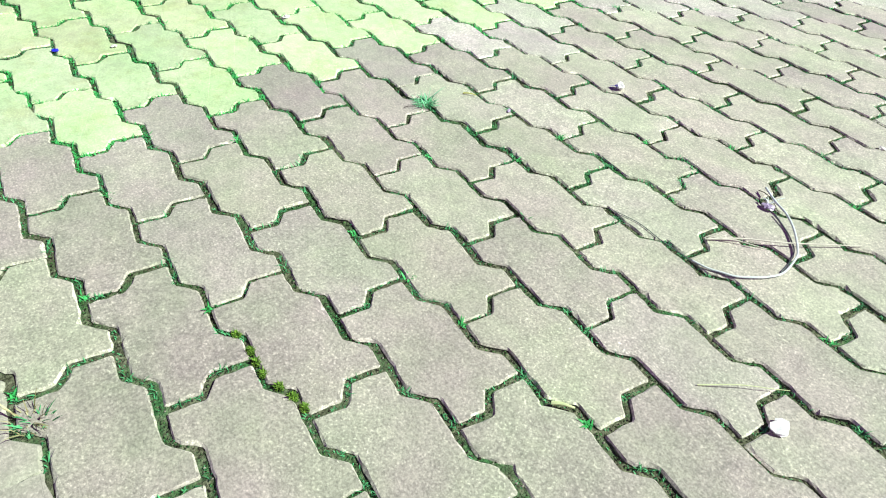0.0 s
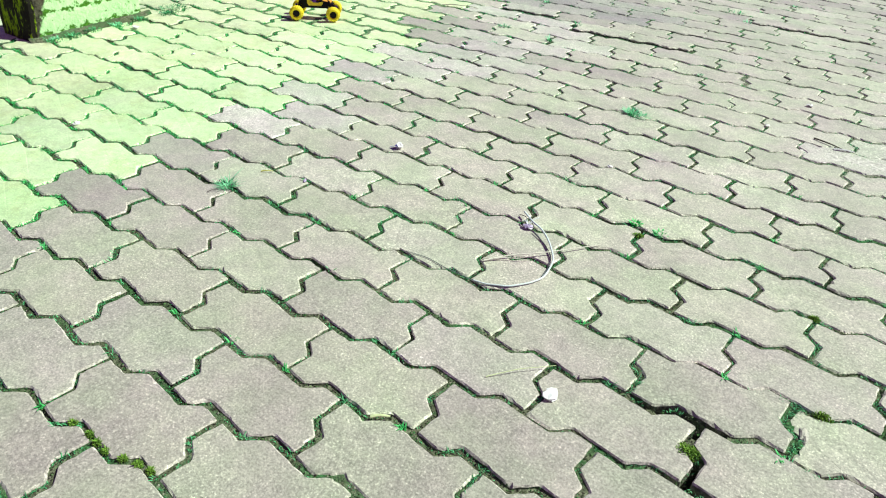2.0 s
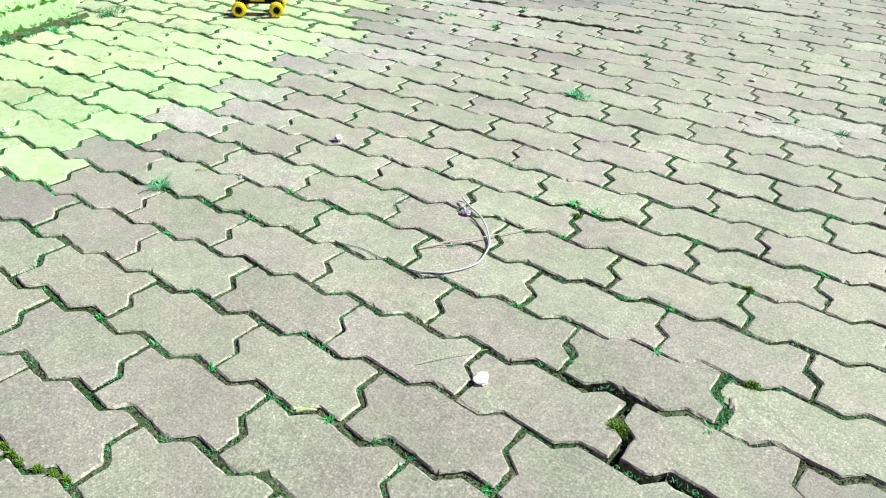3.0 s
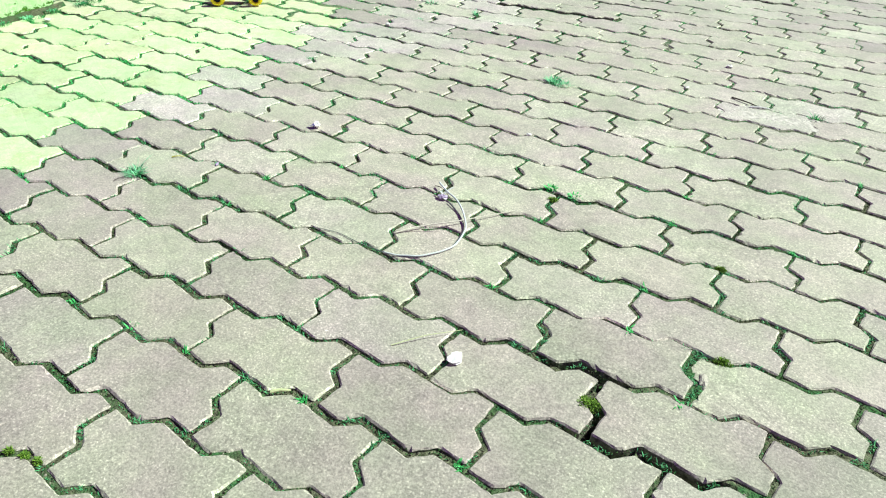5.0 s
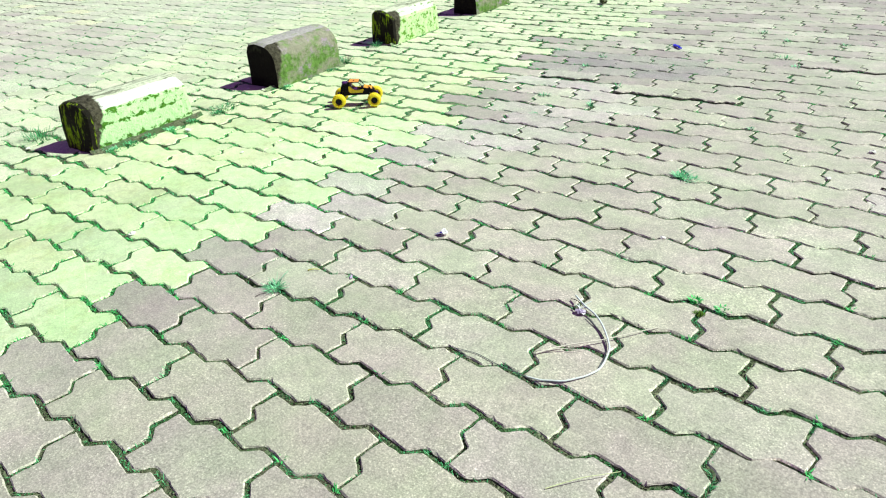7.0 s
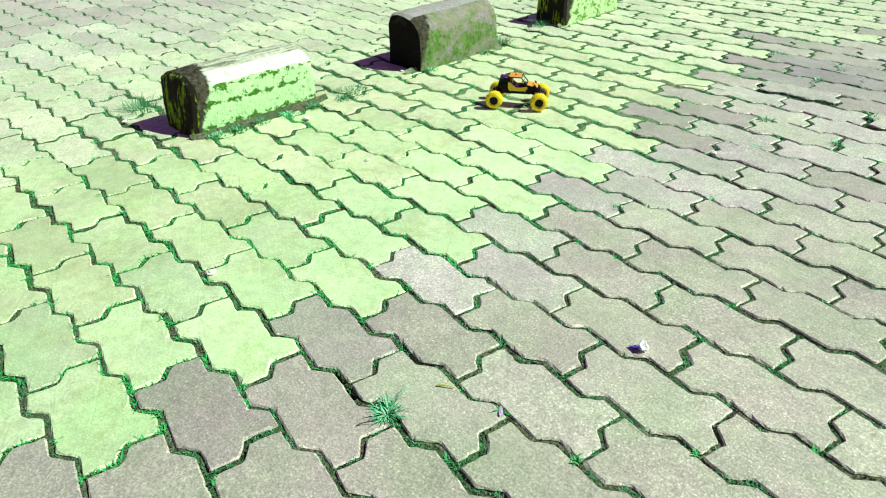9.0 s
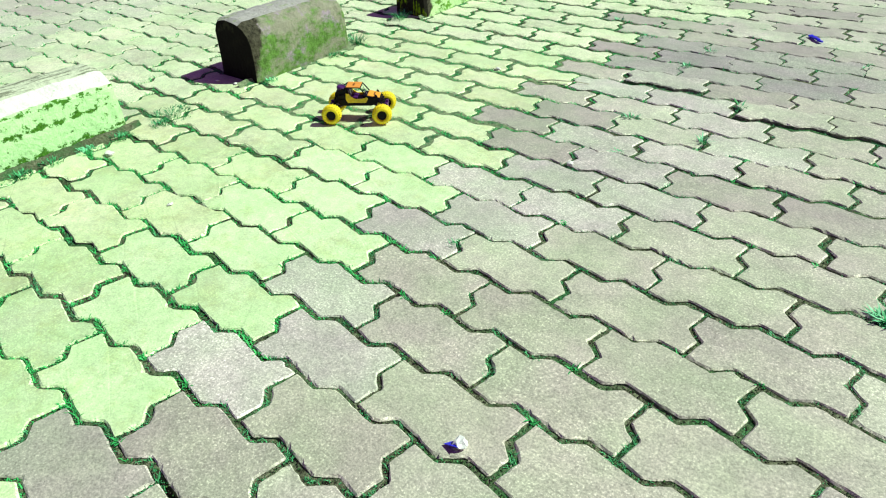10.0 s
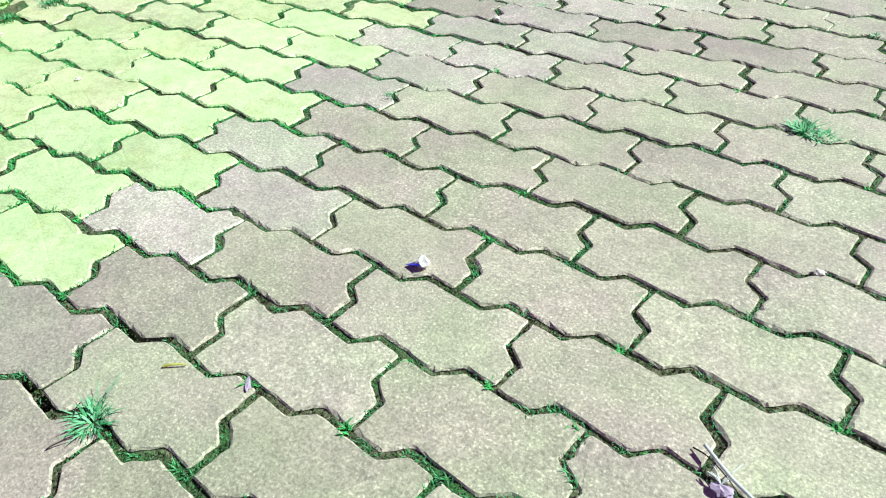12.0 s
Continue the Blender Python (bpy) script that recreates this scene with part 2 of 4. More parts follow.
soil, silt, earth, crust = soil_material(), silt_material(), earth_material(), crust_material()
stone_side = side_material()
grass_green = leaf_material("grass_green", (0.02, 0.13, 0.04), (0.13, 0.58, 0.24))
tuft_green = leaf_material("tuft_green", (0.05, 0.40, 0.14), (0.36, 0.86, 0.52))
leaf_green = leaf_material("leaf_green", (0.05, 0.55, 0.12), (0.14, 0.85, 0.26))
weed_green = leaf_material("weed_green", (0.03, 0.32, 0.07), (0.09, 0.62, 0.17))
grit_mix = material("earth_grit", 0.95, spec=0.2)
grit_nodes = Nodes(grit_mix)
grit_nodes.colour(grit_nodes.ramp(grit_nodes.pos.outputs["Random Per Island"], (0.0, (0.012, 0.011, 0.008)), (0.35, (0.05, 0.045, 0.032)), (0.6, (0.03, 0.10, 0.03)),
                                  (0.85, (0.09, 0.20, 0.06)), (0.93, (0.12, 0.11, 0.08)), (1.0, (0.38, 0.36, 0.30))))
dry_grass = leaf_material("dry_grass", (0.30, 0.27, 0.12), (0.55, 0.52, 0.30))
moss_green = leaf_material("moss_green", (0.07, 0.17, 0.02), (0.26, 0.44, 0.06), 0.95)
FLAKED = ((0.0, 0.55), (0.020, 0.35), (0.032, 0.0), (0.066, 0.0), (0.078, 0.50), (0.090, 0.04), (0.108, 0.06), (0.120, 0.44), (0.130, 0.0))
MOSSED = ((0.0, 0.40), (0.05, 0.36), (0.10, 0.36), (0.125, 0.12), (0.14, 0.0))
NEAR_END, FAR_END = 1.140, 2.815
kerb_pale = kerb_material("kerb_pale_paint", (0.59, 0.94, 0.46), (0.10, 0.30, 0.03), 0.585, 0.72, (1.0, 0.95, 1.1), 38.0, FLAKED, NEAR_END)
# Whiter than the fronts: sun on the sloping shoulder put into the paint.
kerb_white = kerb_material("kerb_sunlit_paint", (0.82, 0.88, 0.76), (0.30, 0.46, 0.16), 0.60, 0.72, end_y=NEAR_END)
kerb_pale_top = kerb_material("kerb_pale_top", (0.62, 0.66, 0.50), (0.34, 0.36, 0.26), 0.52, 0.68, (3.0, 0.25, 1.0), 30.0, end_y=NEAR_END)
kerb_pale_far = kerb_material("kerb_pale_paint_flecked", (0.60, 0.86, 0.42), (0.20, 0.46, 0.06), 0.53, 0.72, (1.0, 0.8, 1.2), 38.0, end_y=FAR_END)
kerb_white_far = kerb_material("kerb_sunlit_paint_flecked", (0.80, 0.86, 0.72), (0.30, 0.46, 0.16), 0.54, 0.70, end_y=FAR_END)
kerb_mossy = kerb_material("kerb_mossy_concrete", (0.30, 0.29, 0.22), (0.17, 0.33, 0.07), 0.50, 0.70, (1.0, 0.6, 1.0), 26.0, MOSSED, 1.950, (0.36, 0.285, 0.35), 0.16)
# Shade of the near ends put into the near-black base; lime streaks are algae.
kerb_dark = kerb_material("kerb_shade_and_algae", (0.014, 0.012, 0.008), (0.30, 0.46, 0.01), 0.525, 0.66, (1.6, 1.6, 0.35), 34.0)
kerb_lilac = kerb_material("kerb_lilac_concrete", (0.25, 0.235, 0.235), (0.08, 0.20, 0.05), 0.60, 0.72, (1.0, 0.6, 1.0), 26.0, MOSSED[:2] + ((0.07, 0.0),), None, (0.215, 0.14, 0.26), 0.10)
# Shade on the mossy blocks' ends put into an almost black colour.
kerb_black = kerb_material("kerb_end_shade", (0.005, 0.003, 0.003), (0.014, 0.010, 0.008), 0.58, 0.6)
kerb_grey = kerb_material("kerb_grey_top", (0.42, 0.39, 0.39), (0.50, 0.54, 0.38), 0.55, 0.66)
tyre_yellow = plain("yellow_rubber", (0.95, 0.73, 0.02), 0.6, grain=300.0)
panel_yellow = plain("yellow_plastic", (0.85, 0.62, 0.02), 0.35)
panel_orange = plain("orange_plastic", (0.86, 0.33, 0.06), 0.4)
panel_amber = plain("amber_plastic", (0.88, 0.38, 0.05), 0.4)
black_plastic = plain("black_plastic", (0.004, 0.002, 0.008), 0.45, spec=0.15)
purple_plastic = plain("purple_plastic", (0.07, 0.015, 0.12), 0.3, spec=0.5)
lettering = plain("dark_print", (0.20, 0.06, 0.02), 0.5)
steel = plain("dull_steel", (0.42, 0.42, 0.44), 0.35, metal=0.9)
wire_grey = plain("grey_green_plastic", (0.72, 0.80, 0.79), 0.35, spec=0.5)
strand_grey = plain("dark_grey_plastic", (0.16, 0.19, 0.19), 0.4)
straw_tan = plain("straw", (0.52, 0.50, 0.36), 0.8)
straw_pale = plain("bleached_straw", (0.74, 0.70, 0.60), 0.8)
paper_white = plain("white_paper", (0.88, 0.87, 0.86), 0.7)
foil_blue = plain("blue_foil", (0.03, 0.03, 0.75), 0.35)
lilac = plain("lilac_film", (0.52, 0.42, 0.62), 0.4)
leaf_yellow = plain("yellow_leaf", (0.62, 0.62, 0.12), 0.6)
bark_dark = plain("dark_bark", (0.05, 0.035, 0.03), 0.8)
mortar_pale = plain("pale_mortar", (0.60, 0.56, 0.52), 0.95, spec=0.1, grain=70.0, depth=0.35)
stem_pale = plain("pale_stem", (0.70, 0.78, 0.42), 0.7)
stone_pale = plain("pale_stone", (0.82, 0.80, 0.77), 0.85)


# ---------------------------------------------------------------- making things
def mesh_of(name, bm, *materials):
    me = bpy.data.meshes.new(name)
    bm.to_mesh(me)
    bm.free()
    for m in materials:
        me.materials.append(m)
    return me


def part(name, bm, mat, parent, label="", smooth=False):
    me = mesh_of(name, bm, mat)
    if smooth:
        for f in me.polygons:
            f.use_smooth = True
    ob = new(name, me)
    ob.parent = parent
    return tagged(ob, label)


def thing(name, bm, mats, m, label, category, group="", kind="", smooth=False):
    me = mesh_of(name, bm, *mats)
    if smooth:
        for f in me.polygons:
            f.use_smooth = True
    ob = new(name, me)
    ob.matrix_world = m
    return tagged(ob, label, category, group, kind)


def empty_thing(name, m, label, category, group=""):
    ob = new(name)
    ob.empty_display_size = 0.05
    ob.matrix_world = m
    return tagged(ob, label, category, group)


def box(bm, size, m=Matrix(), bevel=0.0, taper=1.0):
    """A block with bevelled edges; taper narrows its top."""
    made = bmesh.ops.create_cube(bm, size=1.0)["verts"]
    for v in made:
        k = taper if v.co.z > 0 else 1.0
        v.co = Vector((v.co.x * size[0] * k, v.co.y * size[1] * k, v.co.z * size[2]))
    if bevel:
        edges = list({e for v in made for e in v.link_edges})
        out = bmesh.ops.bevel(bm, geom=edges, offset=bevel, segments=2, affect="EDGES", profile=0.5)
        made = list({v for f in out["faces"] for v in f.verts} | {v for v in made if v.is_valid})
    bmesh.ops.transform(bm, matrix=m, verts=made)
    return bm


def tube(bm, points, radius, sides=8, end=None):
    """A round bar through points; end: the radius at its last point."""
    points = [Vector(p) for p in points]
    rings = []
    for n, p in enumerate(points):
        ahead = (points[min(n + 1, len(points) - 1)] - points[max(n - 1, 0)]).normalized()
        side = ahead.orthogonal().normalized() if n == 0 else (side - ahead * side.dot(ahead)).normalized()
        up = ahead.cross(side)
        r = radius if end is None else radius + (end - radius) * n / (len(points) - 1)
        rings.append([bm.verts.new(p + r * (math.cos(a) * side + math.sin(a) * up)) for a in (2 * math.pi * s / sides for s in range(sides))])
    for a, b in zip(rings, rings[1:]):
        for s in range(sides):
            bm.faces.new((a[s], a[(s + 1) % sides], b[(s + 1) % sides], b[s]))
    bm.faces.new(rings[0][::-1])
    bm.faces.new(rings[-1])
    return bm


def turned(bm, profile, sides=32, m=Matrix(), loop=False):
    """A body of revolution about x: profile of (x, radius), capped at its ends or closed as a loop."""
    rings = [[bm.verts.new(m @ Vector((x, r * math.cos(a), r * math.sin(a)))) for a in (2 * math.pi * s / sides for s in range(sides))] for x, r in profile]
    for a, b in zip(rings, rings[1:] + rings[:1] if loop else rings[1:]):
        for s in range(sides):
            bm.faces.new((a[s], a[(s + 1) % sides], b[(s + 1) % sides], b[s]))
    if not loop:
        bm.faces.new(rings[0][::-1])
        bm.faces.new(rings[-1])
    bmesh.ops.recalc_face_normals(bm, faces=bm.faces[:])
    return bm


# ---------------------------------------------------------------- paving plan
HALF, WIDE = 0.1127, 0.1186          # half a stone's length; a row's width


def bent(u, v):
    """The paving's slightly bent lattice: u counts half stones, v rows. Far off it runs on straight."""
    p, q = max(-18.0, min(12.0, u)) / 10, max(-3.0, min(24.0, v)) / 10
    x = -0.4381 + 0.1124 * u + 0.0005 * v + 0.0101 * p * q + 0.0051 * (p * p - q * q)
    y = 0.3610 + 0.00093 * u + 0.11862 * v + 0.0095 * p * q + 0.0059 * p * p + 0.0028 * q * q
    y += 0.055 * max(-0.6, min(0.0, p)) * max(0.0, min(1.3, (v - 11.5) / 6))
    return x - 0.010, y - 0.005


def plan(i, k, x=0.0, y=0.0):
    """The place of (x, y) counted from end joint i of row k."""
    return bent(i + 0.621 + x / HALF, k + y / WIDE)


def plan_turn(i, k):
    """The degrees by which a row turns at end joint i."""
    (ax, ay), (bx, by) = plan(i - 1, k), plan(i + 1, k)
    return math.degrees(math.atan2(by - ay, bx - ax))


def plan_scale(i, k):
    """How far the lattice is stretched along and across the rows, as a scaling of one stone."""
    (ax, ay), (bx, by) = plan(i - 1, k), plan(i + 1, k)
    (cx, cy), (ex, ey) = plan(i, k - 1), plan(i, k + 1)
    return Matrix.Diagonal((math.hypot(bx - ax, by - ay) / (2 * HALF), math.hypot(ex - cx, ey - cy) / (2 * WIDE), 1, 1))


def stone_outline(side=0.0042, tip=0.0038):
    """The zigzag stone from its left end joint, drawn in by half a joint: side along the rows, tip at its ends."""
    h = 0.0205
    low = [(0, 0.0109), (0.043, 0), (0.073, h), (0.156, 0), (0.186, h), (0.226, 0.0109)]
    right = [(0.2375, 0.056), (0.2135, 0.079)]
    high = [(x, y + WIDE) for x, y in reversed(low)]
    left = [(x - 0.226, y) for x, y in reversed(right)]
    pts = [Vector(p) for p in low + right + high + left]
    ins = [side] * 5 + [tip] * 3 + [side] * 5 + [tip] * 3
    out = []
    for n, p in enumerate(pts):
        a, b = pts[n - 1], pts[(n + 1) % len(pts)]
        d1, d2 = (p - a).normalized(), (b - p).normalized()
        n1, n2 = Vector((-d1.y, d1.x)), Vector((-d2.y, d2.x))
        w1, w2 = ins[n - 1], ins[n]
        cross = d1.x * d2.y - d1.y * d2.x
        if abs(cross) < 0.05:
            out.append(p + n1 * w1)
        else:
            q1, q2 = p + n1 * w1, p + n2 * w2
            s = ((q2.x - q1.x) * d2.y - (q2.y - q1.y) * d2.x) / cross
            out.append(q1 + d1 * s)
    return out


def rounded(pts, r):
    """Each corner cut into two points."""
    out = []
    for n, p in enumerate(pts):
        for q in (pts[n - 1], pts[(n + 1) % len(pts)]):
            out.append(p + (q - p).normalized() * min(r, (q - p).length * 0.4))
    return out


def stone_rings(rng, wear=1.0, side=0.0039, tip=0.0036):
    """Three rings of one stone: worn top, shoulder and foot, about its middle."""
    mid = Vector((HALF, WIDE / 2 + 0.0109))
    pts = [p - mid + Vector((rng.gauss(0, 0.0009), rng.gauss(0, 0.0009))) * wear for p in stone_outline(side + 0.0008 * rng.random(), tip)]
    ring = []
    corner = rounded(pts, 0.0016 + side * 0.15 + 0.0022 * (wear > 1.9))
    for n, p in enumerate(corner):
        q = corner[(n + 1) % len(corner)]
        ring.append(p)
        cuts = int((q - p).length / 0.010)
        for t in range(1, cuts):
            ring.append(p.lerp(q, (t + rng.uniform(-0.25, 0.25)) / cuts) + Vector((rng.gauss(0, 0.0006), rng.gauss(0, 0.0006))) * min(wear, 1.8))
    chipped = {}
    for _ in range(rng.randint(2, 8)):
        chipped[rng.randrange(len(ring))] = rng.uniform(0.0015, 0.0055)
    top, shoulder, foot = [], [], []
    for n, p in enumerate(ring):
        a, b = ring[n - 1], ring[(n + 1) % len(ring)]
        d = (b - a).normalized()
        inward = Vector((-d.y, d.x))
        w = 0.0022 * (0.6 + 0.8 * rng.random()) * min(wear, 1.7) + chipped.get(n, 0.0)
        q = p + inward * w
        top.append((q.x, q.y, -0.0006 * rng.random()))
        shoulder.append((p.x, p.y, -0.0024 - 0.0014 * rng.random() - 0.5 * chipped.get(n, 0.0)))
        foot.append((p.x, p.y, -0.045))
    return top, shoulder, foot


def stone_mesh_data(rng, wear=1.0, side=0.0039, tip=0.0036):
    top, shoulder, foot = stone_rings(rng, wear, side, tip)
    n = len(top)
    faces = [tuple(range(n))]
    for a, b in ((0, n), (n, 2 * n)):
        faces += [(a + s, b + s, b + (s + 1) % n, a + (s + 1) % n) for s in range(n)]
    return top + shoulder + foot, faces


def cheap_stone():
    """A stone with few faces for the far ends of the yard."""
    mid = Vector((HALF, WIDE / 2 + 0.0109))
    pts = [p - mid for p in stone_outline(0.0042, 0.0036)]
    n = len(pts)
    verts = [(p.x, p.y, 0.0) for p in pts] + [(p.x, p.y, -0.02) for p in pts]
    return verts, [tuple(range(n))] + [(s, n + s, n + (s + 1) % n, (s + 1) % n) for s in range(n)]


def is_yellow(c, k):
    """A band of yellow stones runs along the kerbs; c counts half stones to a stone's middle."""
    return -23 <= c <= (-7 if k < 15 else -8 if k < 25 else -6) and (k, c) not in ((24, -8), (11, -23))


# ---------------------------------------------------------------- ground and paving
NEAR = (-2.08, 0.82, 0.02, 2.72)      # the stretch whose stones are picked apart


def in_near(x, y):
    return NEAR[0] < x < NEAR[1] and NEAR[2] < y < NEAR[3]


def ground_sheet():
    bm = bmesh.new()
    rings = [0, 3, 8, 20, 60, 200, 900]
    last = None
    for r in rings:
        if r == 0:
            ring = [bm.verts.new((-2, 2.5, -0.055))]
        else:
            ring = [bm.verts.new((-2 + r * math.cos(a), 2.5 + r * math.sin(a), -0.055 - 0.02 * (r > 10))) for a in (math.pi * s / 24 for s in range(48))]
        if last and len(last) == 1:
            for s in range(48):
                bm.faces.new((last[0], ring[s], ring[(s + 1) % 48]))
        elif last:
            for s in range(48):
                bm.faces.new((last[s], ring[s], ring[(s + 1) % 48], last[(s + 1) % 48]))
        last = ring
    return thing("ground", bm, [earth], Matrix(), "bare brown earth around and under the paving", "ground", kind="structure")


def joint_bed():
    """The uneven soil in which the stones lie, fine where the camera passes."""
    xs = [-7.2, -7.15] + [-7.1 + 0.05 * n for n in range(99)] + [-2.16 + 0.009 * n for n in range(334)] + [0.86 + 0.05 * n for n in range(62)] + [3.98, 4.0]
    ys = [-2.6, -2.56] + [-2.54 + 0.05 * n for n in range(51)] + [0.0 + 0.009 * n for n in range(306)] + [2.78 + 0.05 * n for n in range(108)] + [8.17, 8.2]
    nx, ny = len(xs) - 1, len(ys) - 1
    verts = []
    for b, y in enumerate(ys):
        for a, x in enumerate(xs):
            edge = a in (0, nx) or b in (0, ny)
            z = -0.0050 + 0.0034 * noise.noise((x * 9, y * 9, 0)) + 0.0022 * noise.noise((x * 60, y * 60, 4)) + 0.0018 * noise.noise((x * 150, y * 150, 8))
            z = min(z, -0.0034)
            if not in_near(x, y):
                z = max(z, -0.0046)
            silted = min(1.0, max(0.0, (x + 0.6) / 0.5)) * min(1.0, max(0.0, (y - 1.25) / 0.6))
            z += (-0.0036 - z) * silted
            for px, py, r in PITS:
                d = math.hypot(x - px, y - py)
                if d < r:
                    z -= 0.028 * (1 - (d / r) ** 2)
            verts.append((x, y, -0.056 if edge else z))
    faces = [(r * (nx + 1) + c, r * (nx + 1) + c + 1, (r + 1) * (nx + 1) + c + 1, (r + 1) * (nx + 1) + c) for r in range(ny) for c in range(nx)]
    me = bpy.data.meshes.new("pavement")
    me.from_pydata(verts, [], faces)
    me.materials.append(soil)
    me.materials.append(silt)
    me.polygons.foreach_set("material_index", [int(verts[f[0]][0] > -0.25 + 0.5 * noise.noise((verts[f[0]][0] * 2, verts[f[0]][1] * 2, 6)) and verts[f[0]][1] > 1.7) for f in faces])
    return tagged(new("pavement", me), "grey and yellow zigzag concrete paving with mossy soil joints", "paving", kind="structure")


# Holes washed out between stones: x, y, radius.
PITS = [(0.105, 0.738, 0.016), (0.141, 0.730, 0.024), (0.168, 0.727, 0.026), (0.195, 0.728, 0.026), (0.199, 0.655, 0.020), (0.200, 0.636, 0.030), (0.188, 0.614, 0.024), (0.237, 0.624, 0.028), (0.290, 0.626, 0.030), (0.333, 0.618, 0.030), (0.366, 0.604, 0.024), (-0.950, 0.941, 0.020), (-0.925, 0.951, 0.022), (-0.905, 0.954, 0.022), (-0.883, 0.959, 0.018), (-0.963, 0.846, 0.018), (-0.927, 0.838, 0.016), (-0.040, 1.209, 0.014), (0.33, 1.235, 0.03)]
ground_sheet()
pavement = joint_bed()

# Stones that have shifted: row, half stones to the middle: dx, dy, dz, turn, tilt about x, tilt about y.
SHIFTED = {
    (5, -5): (0.0, 0.002, 0.0, 0.5, 0.0, 0.0),
    (2, 4): (-0.001, -0.003, 0.0, -0.5, 0.0, 0.0),
    (2, 6): (0.005, 0.003, 0.0, 0.4, 0.0, 0.0),
    (3, 5): (0.0, 0.004, 0.0, 0.3, 0.5, 0.0),
    (3, 7): (0.0, 0.002, 0.0, 0.0, 0.0, 0.0),
    (19, -5): (0.0, 0.004, 0.0035, 0.5, -2.0, 0.2),
    (18, -2): (0.0, 0.004, 0.0035, 0.5, -2.0, 0.2),
    (18, 0): (0.0, 0.004, 0.0035, 0.5, -2.0, 0.2),
    (23, 3): (0.0, 0.004, 0.0035, 0.5, -2.0, 0.2),
    (23, 5): (0.0, 0.004, 0.0035, 0.5, -2.0, 0.2),
}
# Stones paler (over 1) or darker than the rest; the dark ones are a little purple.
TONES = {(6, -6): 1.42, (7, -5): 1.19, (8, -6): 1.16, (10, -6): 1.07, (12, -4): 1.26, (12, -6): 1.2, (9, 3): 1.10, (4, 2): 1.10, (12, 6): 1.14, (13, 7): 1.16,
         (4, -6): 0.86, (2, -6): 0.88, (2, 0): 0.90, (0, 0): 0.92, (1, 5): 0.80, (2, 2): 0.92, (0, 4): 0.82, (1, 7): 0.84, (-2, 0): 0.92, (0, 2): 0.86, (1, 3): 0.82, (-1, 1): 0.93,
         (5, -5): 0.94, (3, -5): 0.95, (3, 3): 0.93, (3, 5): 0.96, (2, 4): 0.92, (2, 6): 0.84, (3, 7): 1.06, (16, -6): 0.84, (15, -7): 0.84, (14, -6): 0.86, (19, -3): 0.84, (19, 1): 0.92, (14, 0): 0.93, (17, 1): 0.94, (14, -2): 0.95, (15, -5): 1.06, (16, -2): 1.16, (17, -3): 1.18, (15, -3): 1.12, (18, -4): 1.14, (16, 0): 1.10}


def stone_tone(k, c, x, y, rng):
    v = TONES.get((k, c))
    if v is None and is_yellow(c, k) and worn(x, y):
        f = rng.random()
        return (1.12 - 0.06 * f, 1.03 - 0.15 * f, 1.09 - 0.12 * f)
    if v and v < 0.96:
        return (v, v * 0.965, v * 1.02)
    # Tone rises with y: the view's brightening with distance put into the colour.
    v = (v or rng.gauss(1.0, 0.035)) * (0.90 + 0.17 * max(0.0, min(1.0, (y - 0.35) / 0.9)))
    # Stones grow paler in a band about x -0.95, from y 1.3 on.
    pale_band = max(0.0, 1 - abs(x + 0.95) / 0.55) * max(0.0, min(1.0, (y - 1.3) / 0.6))
    # Lighter round the cable: the lens's bright middle put into the colour.
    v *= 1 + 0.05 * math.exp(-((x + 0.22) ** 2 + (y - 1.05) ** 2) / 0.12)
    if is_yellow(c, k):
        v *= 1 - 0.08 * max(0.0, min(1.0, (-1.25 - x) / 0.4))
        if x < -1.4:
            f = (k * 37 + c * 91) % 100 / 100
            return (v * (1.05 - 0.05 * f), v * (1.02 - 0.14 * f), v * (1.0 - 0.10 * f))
    # Near right stones dimmed: lens falloff put into the colour, beside the pale band.
    v *= 1 + 0.12 * pale_band - 0.09 * max(0.0, min(1.0, (x + 0.2) / 0.4)) * max(0.0, min(1.0, (1.9 - y) / 0.8))
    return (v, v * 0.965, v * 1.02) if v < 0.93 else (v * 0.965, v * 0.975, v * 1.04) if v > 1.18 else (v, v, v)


def worn(x, y):
    """Among the kerbs the stones are worn round, with wide mossy joints."""
    return x < -1.12 and y > 1.86 or x < -1.6 and y > 1.62 or x < -1.95 and y > 0.9


stone_rng = random.Random(7)
STONES = []
for k in range(-28, 68):
    for c in range(-58, 38):
        if (c + k) % 2:
            continue
        x, y = plan(c, k, 0, WIDE / 2 + 0.0109)
        if -6.9 < x < 3.8 and -2.4 < y < 8.0:
            rough = 1.0 if y < 2.0 and x > -1.5 else 1.5
            dx, dy, dz, turn, tx, ty = SHIFTED.get((k, c), (0,) * 6)
            m = pose(x + dx + stone_rng.gauss(0, 0.0013) * rough, y + dy + stone_rng.gauss(0, 0.0013) * rough, dz + stone_rng.gauss(0, 0.0005) * rough,
                     tx + stone_rng.gauss(0, 0.28) * rough, ty + stone_rng.gauss(0, 0.18) * rough, turn + stone_rng.gauss(0, 0.32) * rough + plan_turn(c, k)) @ plan_scale(c, k)
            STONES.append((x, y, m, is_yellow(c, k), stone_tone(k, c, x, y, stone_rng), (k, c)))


def in_view(x, y):
    return -5.2 < x < 1.5 and -0.5 < y < 5.6


